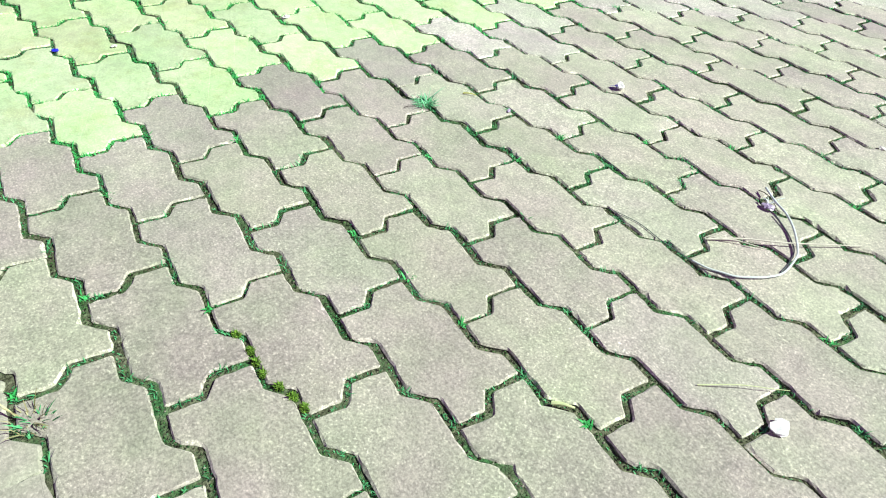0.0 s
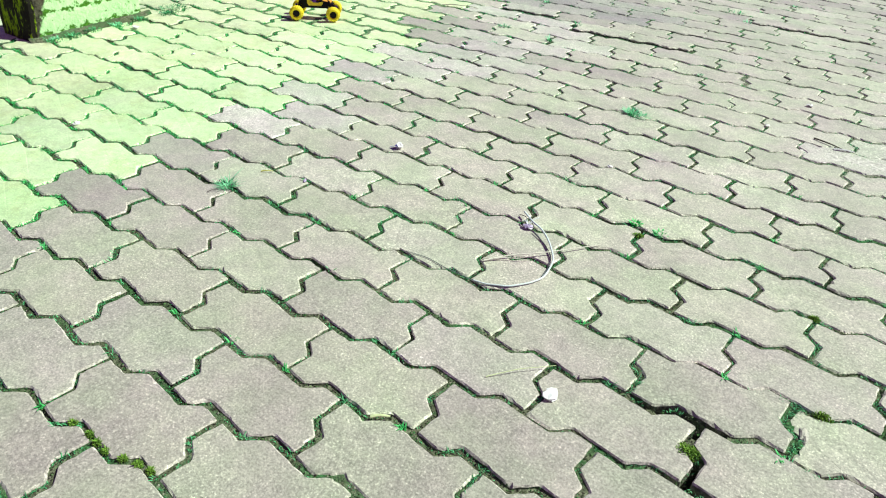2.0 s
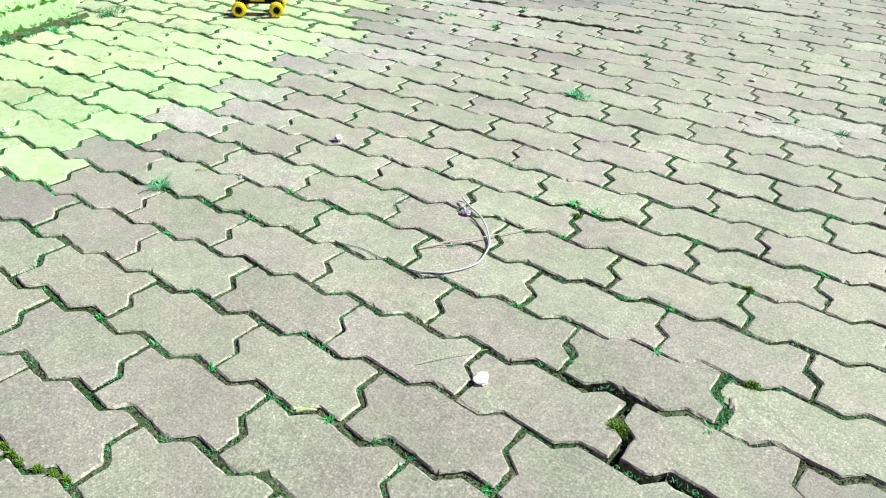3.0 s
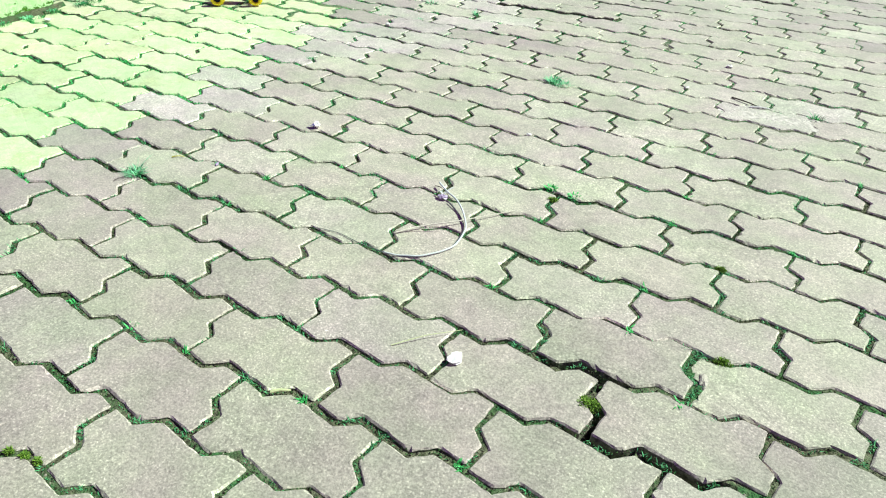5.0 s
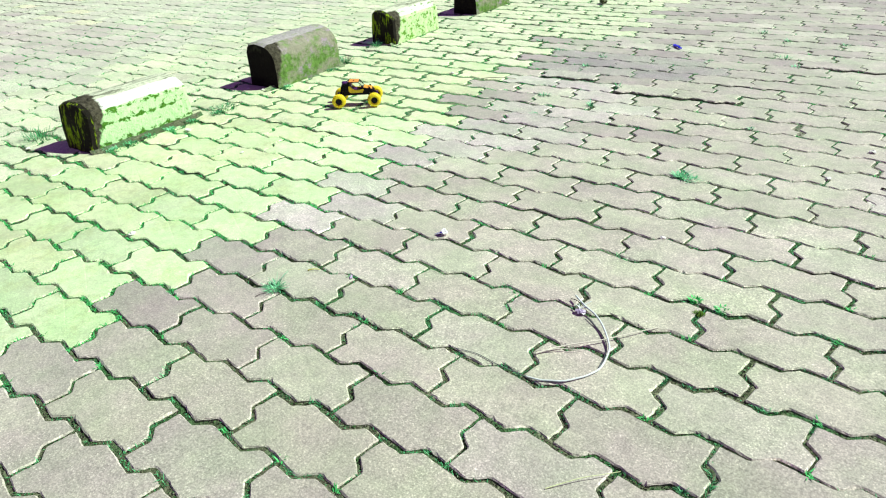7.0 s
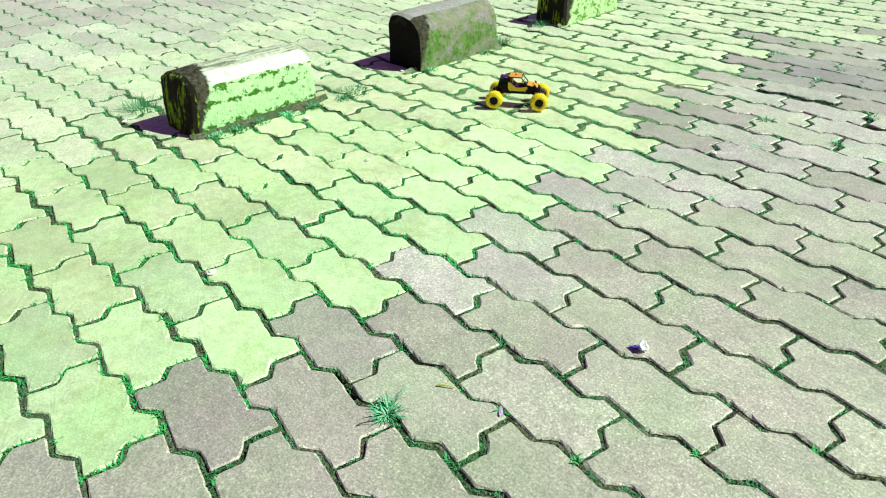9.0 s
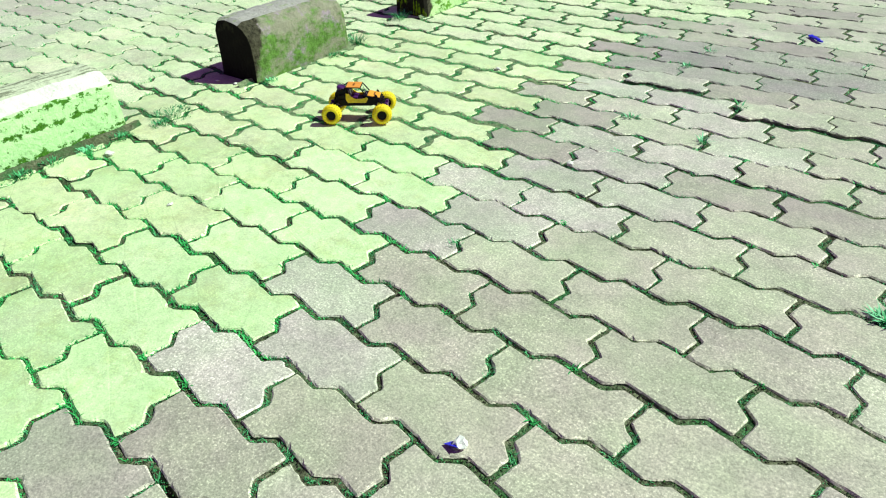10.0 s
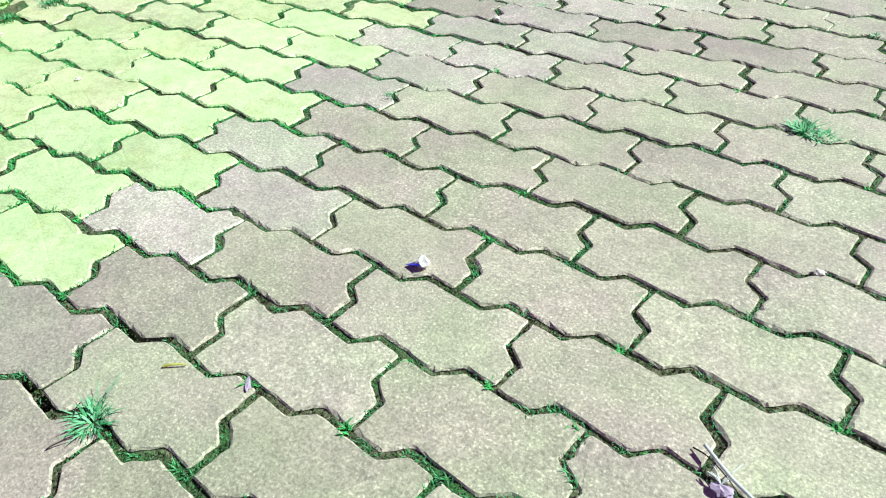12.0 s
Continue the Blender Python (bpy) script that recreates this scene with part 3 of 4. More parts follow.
def far_stones(name, kind, mat, label):
    verts, faces, sides = [], [], []
    rng = random.Random(11)
    for x, y, m, yel, _, (k, c) in STONES:
        if not in_near(x, y) and ("yellow" if yel else "weathered" if c <= -28 and k <= 17 + c % 3 or (k, c) == (11, -27) else "pale" if x < -2.9 else "dark" if -1.12 < x < -0.5 and 2.72 < y < 3.12 else "grey") == kind:
            v, f = cheap_stone() if not in_view(x, y) else stone_mesh_data(rng, 2.2, 0.0082, 0.0072) if worn(x, y) and x > -2.4 else stone_mesh_data(rng, 1.3, 0.0028, 0.0028)
            base = len(verts)
            verts += [tuple(m @ Vector(p)) for p in v]
            faces += [tuple(base + i for i in face) for face in f]
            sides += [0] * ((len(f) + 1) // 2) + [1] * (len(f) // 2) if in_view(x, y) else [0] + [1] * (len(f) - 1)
    me = bpy.data.meshes.new(name)
    me.from_pydata(verts, [], faces)
    me.materials.append(mat)
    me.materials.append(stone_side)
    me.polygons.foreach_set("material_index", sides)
    ob = new(name, me)
    ob.parent = pavement
    return tagged(ob, label, kind="stuff")


# ---------------------------------------------------------------- kerb blocks
CHAMFERED = [(-0.064, 0.0), (-0.063, 0.07), (-0.060, 0.130), (-0.054, 0.150), (-0.043, 0.159), (-0.026, 0.162), (0.006, 0.160), (0.032, 0.153), (0.055, 0.139), (0.070, 0.127), (0.076, 0.116), (0.080, 0.06), (0.082, 0.0)]
ROUNDED = [(-0.083, 0.0), (-0.081, 0.07), (-0.079, 0.145), (-0.072, 0.168), (-0.058, 0.178), (-0.030, 0.181), (0.002, 0.179), (0.026, 0.172), (0.046, 0.161), (0.062, 0.143), (0.072, 0.117), (0.078, 0.06), (0.081, 0.0)]


def kerb_block(x0, y, turn, slant, profile, front, band, top, end, label, seed):
    """A short precast kerb with a sloping front shoulder, standing on the paving."""
    length = 0.416
    bm = bmesh.new()
    cuts = 26
    rings = []
    for s in range(cuts + 1):
        u = s / cuts
        near = min(u, 1 - u) * length
        shrink = 1 - 0.05 * max(0, 1 - near / 0.018) ** 2
        ring = []
        for x, z in profile:
            n = noise.noise_vector((x * 22 + seed, u * 9, z * 22)) * 0.0035 + noise.noise_vector((x * 70, u * 32 + seed, z * 70)) * 0.0018
            p = Vector((x * shrink, (u - 0.5) * length + slant * z * (1 - u) * (x + 0.083) / 0.166, (z - 0.004) * (1 - (1 - shrink) * 0.9)))
            ring.append(bm.verts.new(p + Vector((n.x, n.y * 1.2, n.z if z > 0 else 0))))
        rings.append(ring)
    for s, (a, b) in enumerate(zip(rings, rings[1:])):
        for q in range(len(a) - 1):
            f = bm.faces.new((a[q], b[q], b[q + 1], a[q + 1]))
            f.material_index = 3 if s == 0 and profile is CHAMFERED else 1 if q in (7, 8) else 2 if q in (2, 3, 4, 5, 6) else 0
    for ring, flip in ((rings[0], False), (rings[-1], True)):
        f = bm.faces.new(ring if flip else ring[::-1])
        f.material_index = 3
    bm.faces.new([r[0] for r in rings] + [r[-1] for r in rings[::-1]])
    bmesh.ops.recalc_face_normals(bm, faces=bm.faces[:])
    return thing("kerb_block", bm, [front, band, top, end], pose(x0, y, 0.004, 0, 0, turn), label, "kerb block", "row of kerb blocks")


kerb_block(-2.118, 0.452, 0.5, 0.05, CHAMFERED, kerb_lilac, kerb_grey, kerb_grey, kerb_lilac, "grey concrete kerb block with purplish stains and moss", 5)
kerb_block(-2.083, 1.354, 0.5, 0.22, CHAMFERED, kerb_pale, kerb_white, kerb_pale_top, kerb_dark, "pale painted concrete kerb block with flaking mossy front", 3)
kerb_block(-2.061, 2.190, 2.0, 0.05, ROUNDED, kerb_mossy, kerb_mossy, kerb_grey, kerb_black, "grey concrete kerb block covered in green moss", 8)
kerb_block(-2.072, 3.030, 0.6, 0.05, CHAMFERED, kerb_pale_far, kerb_white_far, kerb_pale_top, kerb_dark, "pale painted kerb block with algae on its shaded dark end", 14)
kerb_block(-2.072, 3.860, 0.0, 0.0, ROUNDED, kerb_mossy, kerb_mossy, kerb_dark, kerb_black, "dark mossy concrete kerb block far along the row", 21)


def soil_strip(x, y0, y1, width, seed, mat):
    """A low uneven mound of earth and moss along a kerb's foot."""
    bm = bmesh.new()
    steps, across = 44, 7
    rows = []
    for s in range(steps + 1):
        y = y0 + (y1 - y0) * s / steps
        w = width * (0.65 + 0.7 * abs(noise.noise((y * 14, seed, 0)))) * min(1, s / 4 + 0.2, (steps - s) / 4 + 0.2)
        row = []
        for a in range(across):
            f = a / (across - 1)
            h = 0.013 * (1 - f) ** 1.5 + 0.005 * noise.noise((f * 5 + seed, y * 40, 2)) - 0.006 * f
            row.append(bm.verts.new((x - 0.012 + f * (w + 0.012), y + 0.004 * noise.noise((y * 30, f * 6, seed)), h)))
        rows.append(row)
    for p, q in zip(rows, rows[1:]):
        for a in range(across - 1):
            bm.faces.new((p[a], p[a + 1], q[a + 1], q[a]))
    return thing("soil_strip", bm, [mat], Matrix(), "strip of earth and moss along a kerb's foot", "soil", kind="stuff", smooth=True)


soil_strip(-1.992, 1.14, 1.60, 0.050, 1, soil)
soil_strip(-2.028, 0.25, 0.67, 0.020, 4, crust)
soil_strip(-1.992, 1.93, 2.44, 0.032, 2, crust)
soil_strip(-1.992, 2.80, 3.25, 0.020, 3, crust)


def joint_dust():
    """A pale green crust that fills the wide joints among the kerbs."""
    x0, y0, step, nx, ny = -2.05, 1.50, 0.012, 82, 112
    verts = []
    for b in range(ny + 1):
        for a in range(nx + 1):
            x, y = x0 + a * step, y0 + b * step
            rim = min(a, nx - a, b, ny - b) * step
            keep = rim / 0.12 - 0.6 + 1.3 * noise.noise((x * 5, y * 5, 9)) + 0.5 * noise.noise((x * 17, y * 17, 3))
            sink = min(1.0, max(0.0, 0.7 - keep)) if worn(x - 0.04, y - 0.04) else 1.0
            verts.append((x, y, -0.0023 + 0.0009 * noise.noise((x * 70, y * 70, 5)) - 0.012 * sink))
    faces = [(r * (nx + 1) + c, r * (nx + 1) + c + 1, (r + 1) * (nx + 1) + c + 1, (r + 1) * (nx + 1) + c) for r in range(ny) for c in range(nx)]
    me = bpy.data.meshes.new("joint_dust")
    me.from_pydata(verts, [], faces)
    me.materials.append(crust)
    return tagged(new("joint_dust", me), "green-grey crust of dust and moss in wide joints", "dust", kind="stuff")


joint_dust()


# ---------------------------------------------------------------- toy car
def slab(bm, outline, half, narrow=1.0):
    """A side view (x, z) drawn out to half on both sides of the middle; narrow draws in what lies highest."""
    low, high = min(z for _, z in outline), max(z for _, z in outline)
    ends = [[bm.verts.new((x, s * half * (1 - (1 - narrow) * (z - low) / (high - low)), z)) for x, z in outline] for s in (-1, 1)]
    bm.faces.new(ends[0])
    bm.faces.new(ends[1][::-1])
    n = len(outline)
    for q in range(n):
        bm.faces.new((ends[0][q], ends[1][q], ends[1][(q + 1) % n], ends[0][(q + 1) % n]))
    bmesh.ops.recalc_face_normals(bm, faces=bm.faces[:])
    return bm


def wheel(parent, x, y, front, right):
    """A fat knobbly yellow tyre on a dark deep rim; its axle lies along y."""
    R, W = 0.0258, 0.028
    hub = new("wheel")
    hub.parent = parent
    hub.empty_display_size = 0.02
    out = -1 if right else 1
    hub.matrix_local = pose(x, y, R, 0, 0, 90 + (6 if front else 0))
    bm = bmesh.new()
    half = [(W / 2 - 0.004, 0.0122), (W / 2 - 0.0008, 0.0142), (W / 2, 0.0172), (W / 2 - 0.0012, 0.0205), (W / 2 - 0.0040, 0.0234), (W / 2 - 0.0082, 0.0248), (0.002, 0.0252)]
    turned(bm, [(-x, r) for x, r in half] + half[::-1], 40, loop=True)
    for s in range(22):
        for off, shift, drop in ((-0.0088, 0, 0.0006), (0.0088, 0.5, 0.0006), (-0.0030, 0.25, 0), (0.0030, 0.75, 0)):
            a = 360 * (s + shift) / 22
            box(bm, (0.0044, 0.0036, 0.0011), pose(0, 0, 0, a, 0, 0) @ pose(off, 0, 0.0252 - drop, 0, 0, 22 if off > 0 else -22), taper=0.75)
    part("tyre", bm, tyre_yellow, hub, "fat knobbly yellow rubber tyre", True)
    bm = bmesh.new()
    turned(bm, [(-0.009, 0.0126), (0.0100, 0.0126), (0.0108, 0.0112), (-0.003, 0.0104), (-0.0045, 0.0035), (0.004, 0.003), (0.0045, 0.001)], 24, Matrix.Diagonal((-out, 1, 1, 1)))
    for s in range(6):
        box(bm, (0.002, 0.0020, 0.0080), pose(0, 0, 0, 60 * s, 0, 0) @ pose(out * 0.0005, 0, 0.0066))
    part("rim", bm, black_plastic, hub, "dark hollow plastic rim")


def toy_car(m):
    car = empty_thing("toy_car", m, "small toy rock crawler, yellow tyres, orange roof and bonnet", "toy car")
    base, track = 0.0665, 0.0460
    for front in (True, False):
        for right in (True, False):
            wheel(car, base if front else -base, -track if right else track, front, right)
    # high tub with a dropped nose, and the deck behind the cab
    bm = bmesh.new()
    slab(bm, [(-0.050, 0.047), (-0.044, 0.040), (0.036, 0.040), (0.056, 0.050), (0.060, 0.057), (0.058, 0.062), (0.026, 0.069), (0.020, 0.058), (-0.030, 0.058), (-0.050, 0.060)], 0.0215, 0.88)
    slab(bm, [(-0.060, 0.060), (-0.028, 0.056), (-0.027, 0.090), (-0.040, 0.087), (-0.058, 0.076)], 0.0175, 0.9)
    box(bm, (0.010, 0.038, 0.010), pose(0.020, 0, 0.0665), 0.002)
    part("body", bm, black_plastic, car, "dark plastic tub and deck")
    # roll cage with its windscreen bars
    bm = bmesh.new()
    for s in (-1, 1):
        tube(bm, [(0.061, 0.017 * s, 0.054), (0.057, 0.019 * s, 0.064), (0.027, 0.0225 * s, 0.070), (0.010, 0.0205 * s, 0.0965), (-0.028, 0.0205 * s, 0.098), (-0.056, 0.0175 * s, 0.080), (-0.060, 0.016 * s, 0.058)], 0.0018)
        tube(bm, [(-0.028, 0.0205 * s, 0.098), (-0.026, 0.0235 * s, 0.056)], 0.0016)
        tube(bm, [(-0.028, 0.0235 * s, 0.076), (-0.058, 0.0175 * s, 0.070)], 0.0013)
        tube(bm, [(0.027, 0.0225 * s, 0.070), (0.024, 0.0235 * s, 0.050)], 0.0016)
    for x, z, w in ((0.061, 0.054, 0.017), (0.027, 0.070, 0.0225), (0.010, 0.0965, 0.0205), (-0.028, 0.098, 0.0205), (-0.056, 0.080, 0.0175)):
        tube(bm, [(x, -w, z), (x, w, z)], 0.0016)
    part("roll_cage", bm, black_plastic, car)
    bm = bmesh.new()
    tube(bm, [(0.026, -0.010, 0.071), (0.012, 0.007, 0.094)], 0.0008)
    part("windscreen_bar", bm, steel, car, "thin pale bar across the windscreen")
    # panels
    bm = bmesh.new()
    box(bm, (0.037, 0.041, 0.0026), pose(-0.009, 0, 0.0990, 0, 1.5, 0), 0.001)
    roof = part("roof_panel", bm, panel_orange, car, "orange roof panel with dark print")
    bm = bmesh.new()
    box(bm, (0.033, 0.040, 0.0026), pose(0.0425, 0, 0.0690, 0, 14, 0), 0.001, 0.95)
    hood = part("bonnet_panel", bm, panel_amber, car, "orange bonnet panel with dark print")
    bm = bmesh.new()
    for n in range(5):
        box(bm, (0.0036, 0.0030, 0.0005), pose(0.0435, 0, 0.0702, 0, 14, 0) @ pose(0, (n - 2) * 0.0044, 0, 0, 0, 0))
    part("print", bm, lettering, hood)
    word = bpy.data.curves.new("print", "FONT")
    word.body, word.size, word.align_x, word.align_y, word.shear, word.extrude = "SPEED", 0.0072, "CENTER", "CENTER", 0.3, 0.0002
    writing = bpy.data.objects.new("print", word)
    scene.collection.objects.link(writing)
    me = bpy.data.meshes.new_from_object(writing.evaluated_get(bpy.context.evaluated_depsgraph_get()))
    bpy.data.objects.remove(writing)
    me.transform(pose(-0.009, 0, 0.1006, 0, 1.5, 0) @ pose(0, 0, 0, 0, 0, 90))
    bm = bmesh.new()
    bm.from_mesh(me)
    part("print", bm, lettering, roof, "dark slanted lettering")
    for s in (-1, 1):
        bm = bmesh.new()
        outline = [(-0.029, 0.080), (-0.029, 0.060), (-0.024, 0.051), (0.023, 0.051), (0.029, 0.063), (0.026, 0.068), (0.012, 0.0635), (-0.006, 0.0635), (-0.014, 0.070), (-0.021, 0.079)]
        a = [bm.verts.new((x, 0.0222 * s, z)) for x, z in outline]
        b = [bm.verts.new((x, 0.0258 * s - 0.05 * s * (z - 0.051), z + 0.0004)) for x, z in outline]
        bm.faces.new(a)
        bm.faces.new(b)
        for n in range(len(a)):
            bm.faces.new((a[n], a[(n + 1) % len(a)], b[(n + 1) % len(a)], b[n]))
        bmesh.ops.recalc_face_normals(bm, faces=bm.faces[:])
        part("side_panel", bm, panel_yellow, car, "yellow plastic side panel")
    # seats and wheel behind the open windscreen
    for s in (-1, 1):
        bm = bmesh.new()
        box(bm, (0.006, 0.014, 0.026), pose(-0.020, 0.010 * s, 0.078, 0, -10, 0), 0.002)
        box(bm, (0.016, 0.014, 0.006), pose(-0.008, 0.010 * s, 0.063), 0.0015)
        part("seat", bm, purple_plastic, car)
    bm = bmesh.new()
    turned(bm, [(-0.0008, 0.0048), (-0.0008, 0.0060), (0.0008, 0.0060), (0.0008, 0.0048)], 20, pose(0.012, 0.009, 0.075, 0, 35, 0), loop=True)
    part("steering_wheel", bm, black_plastic, car)
    bm = bmesh.new()
    turned(bm, [(-0.0045, 0.005), (-0.0055, 0.009), (-0.0040, 0.0128), (0.0010, 0.0138), (0.0050, 0.0128), (0.0060, 0.009), (0.0035, 0.006), (0.0040, 0.002)], 28, pose(-0.0425, 0, 0.0895, 0, -75, 0))
    part("spare_wheel", bm, purple_plastic, car, "dark purple spare wheel lying on the deck", True)
    # axles with gear cases, links and springs
    for s, name in ((1, "front_axle"), (-1, "rear_axle")):
        bm = bmesh.new()
        tube(bm, [(base * s, -0.040, 0.026), (base * s, 0.040, 0.026)], 0.0042, 10)
        box(bm, (0.022, 0.024, 0.018), pose(base * s, 0, 0.027), 0.004)
        box(bm, (0.010, 0.038, 0.006), pose((base + 0.006) * s, 0, 0.036), 0.002)
        for q in (-1, 1):
            box(bm, (0.008, 0.010, 0.006), pose((base + 0.007) * s, 0.012 * q, 0.0405), 0.0015)
            box(bm, (0.010, 0.007, 0.014), pose(base * s, 0.033 * q, 0.026), 0.002)
        axle = part(name, bm, purple_plastic, car, "purple plastic axle with gear case")
        bm = bmesh.new()
        tube(bm, [(0.058 * s, 0, 0.029), (0.026 * s, 0, 0.042)], 0.0034, 10)
        part("drive_shaft", bm, purple_plastic, axle)
        for q in (-1, 1):
            bm = bmesh.new()
            tube(bm, [(base * s, 0.018 * q, 0.033), (0.028 * s, 0.011 * q, 0.043)], 0.0018)
            part("link", bm, black_plastic, axle)
            bm = bmesh.new()
            tube(bm, [(base * s, 0.006 * q, 0.038), (0.050 * s, 0.014 * q, 0.052)], 0.0014)
            part("brace", bm, black_plastic, axle)
            bm = bmesh.new()
            a, b = Vector((base * s, 0.021 * q, 0.034)), Vector((0.048 * s, 0.0185 * q, 0.074))
            tube(bm, [a, b], 0.0016)
            tube(bm, [a.lerp(b, 0.5), b], 0.0028)
            coil = []
            side = (b - a).orthogonal().normalized()
            up = (b - a).normalized().cross(side)
            for n in range(57):
                f = n / 56
                ang = f * 2 * math.pi * 8
                coil.append(a.lerp(b, 0.10 + 0.55 * f) + 0.0034 * (math.cos(ang) * side + math.sin(ang) * up))
            tube(bm, coil, 0.0007, 5)
            part("shock_absorber", bm, black_plastic, car)
    bm = bmesh.new()
    tube(bm, [(0.056, -0.016, 0.050), (0.0655, -0.015, 0.055), (0.0655, 0.015, 0.055), (0.056, 0.016, 0.050)], 0.0016)
    tube(bm, [(0.0625, -0.016, 0.0605), (0.0625, 0.016, 0.0605)], 0.0012)
    part("bumper", bm, black_plastic, car)
    # the body settles on its springs
    settled = Matrix.Translation((0, 0, 0.036)) @ Matrix.Diagonal((1, 1, 0.84, 1)) @ Matrix.Translation((0, 0, -0.036))
    for ob in car.children_recursive:
        if ob.data and "wheel" not in ob.parent.name and "axle" not in ob.name and "axle" not in ob.parent.name:
            ob.data.transform(settled)
    return car


toy_car(pose(-1.5315, 1.965, 0.001, 0, 0, 33.5))


# ---------------------------------------------------------------- cable, scraps and stems
def ribbon_curve(points, sub=6):
    """A smooth line through points."""
    pts = [Vector(p) for p in points]
    out = []
    for n in range(len(pts) - 1):
        p0, p1, p2, p3 = pts[max(n - 1, 0)], pts[n], pts[n + 1], pts[min(n + 2, len(pts) - 1)]
        for s in range(sub):
            t = s / sub
            out.append(0.5 * (2 * p1 + (p2 - p0) * t + (2 * p0 - 5 * p1 + 4 * p2 - p3) * t * t + (3 * p1 - p0 - 3 * p2 + p3) * t ** 3))
    return out + [pts[-1]]


def cable():
    loop = [(-0.270, 1.107, 0.012), (-0.240, 1.083, 0.011), (-0.211, 1.065, 0.010), (-0.183, 1.035, 0.009), (-0.157, 0.995, 0.007), (-0.149, 0.972, 0.006), (-0.146, 0.928, 0.004), (-0.157, 0.901, 0.003),
            (-0.171, 0.882, 0.003), (-0.188, 0.864, 0.003), (-0.206, 0.855, 0.003), (-0.225, 0.848, 0.002), (-0.250, 0.845, 0.002)]
    bm = bmesh.new()
    tube(bm, ribbon_curve(loop), 0.0020, 8, 0.0014)
    base = thing("cable", bm, [wire_grey], Matrix(), "thin grey plastic cable lying in an open loop on paving", "cable", smooth=True)
    bm = bmesh.new()
    tube(bm, ribbon_curve([(-0.176, 0.876, 0.001), (-0.208, 0.853, 0.001), (-0.247, 0.845, 0.001), (-0.285, 0.848, 0.001), (-0.310, 0.850, 0.001), (-0.344, 0.857, 0.001), (-0.365, 0.858, 0.001), (-0.400, 0.853, 0.001)]), 0.0009, 6, 0.0006)
    part("strand", bm, strand_grey, base, "thin dark line beside the cable: its tail and loop shadow", True)
    # Dark strip added along the line of the lifted loop's cast shadow.
    bm = bmesh.new()
    tube(bm, ribbon_curve([(-0.226, 1.060, 0.003), (-0.196, 1.037, 0.002), (-0.176, 1.016, 0.002), (-0.160, 0.993, 0.002), (-0.152, 0.960, 0.001), (-0.150, 0.930, 0.001)]), 0.0011, 6)
    part("strand", bm, strand_grey, base, "thin dark line beside the cable: its tail and loop shadow", True)
    bm = bmesh.new()
    rng = random.Random(4)
    for n in range(7):
        a = Vector((-0.246, 1.074, 0.006))
        d = Vector((rng.uniform(-0.02, 0.016), rng.uniform(0.004, 0.03), rng.uniform(-0.003, 0.012)))
        tube(bm, [a, a + d * 0.5 + Vector((0, 0, 0.003)), a + d], 0.0007, 4)
    part("frayed_end", bm, wire_grey, base)
    bm = bmesh.new()
    crumple(bm, 0.019, 5, 0.35)
    bmesh.ops.transform(bm, matrix=pose(-0.243, 1.069, 0.005), verts=bm.verts[:])
    part("tag", bm, lilac, base, "lilac plastic film round the cable end")


def crumple(bm, size, seed, flat=0.5):
    """A crumpled scrap with sharp folds."""
    rng = random.Random(seed)
    bmesh.ops.create_icosphere(bm, subdivisions=2, radius=size / 2)
    for v in bm.verts:
        f = 1 + rng.uniform(-0.42, 0.36)
        v.co = Vector((v.co.x * f, v.co.y * f * 0.85, v.co.z * flat * (1 + rng.uniform(-0.4, 0.4))))


def scrap(name, x, y, size, mat, label, category, seed, flat=0.5, z=0.0, group=""):
    bm = bmesh.new()
    crumple(bm, size, seed, flat)
    lowest = min(v.co.z for v in bm.verts)
    bmesh.ops.translate(bm, verts=bm.verts[:], vec=(0, 0, -lowest))
    return thing(name, bm, [mat], pose(x, y, z, 0, 0, seed * 47 % 360), label, category, group)


def stem(x0, y0, x1, y1, radius, mat, label, lift=0.004, seed=1):
    rng = random.Random(seed)
    bm = bmesh.new()
    a, b = Vector((x0, y0, 0.002)), Vector((x1, y1, 0.003))
    mids = [a.lerp(b, t) + Vector((rng.gauss(0, 0.014) * (b - a).length, rng.gauss(0, 0.014) * (b - a).length, lift * math.sin(math.pi * t))) for t in (0.25, 0.5, 0.75)]
    tube(bm, ribbon_curve([a, *mids, b]), radius, 6, radius * 0.5)
    return thing("dry_stem", bm, [mat], Matrix(), label, "stem")


def blade(verts, faces, at, heading, length, width, bend, droop):
    """One grass blade of three cross sections and a tip."""
    d = Vector((math.cos(heading), math.sin(heading), 0))
    w = Vector((-d.y, d.x, 0)) * width / 2
    base = len(verts)
    for t, k in ((0, 1.0), (0.4, 0.9), (0.75, 0.6)):
        p = at + d * (length * bend * t ** 1.6) + Vector((0, 0, length * (t - droop * t * t)))
        verts += [tuple(p - w * k), tuple(p + w * k)]
    tip = at + d * (length * bend) + Vector((0, 0, length * (1 - droop)))
    verts.append(tuple(tip))
    faces += [(base, base + 1, base + 3, base + 2), (base + 2, base + 3, base + 5, base + 4), (base + 4, base + 5, base + 6)]


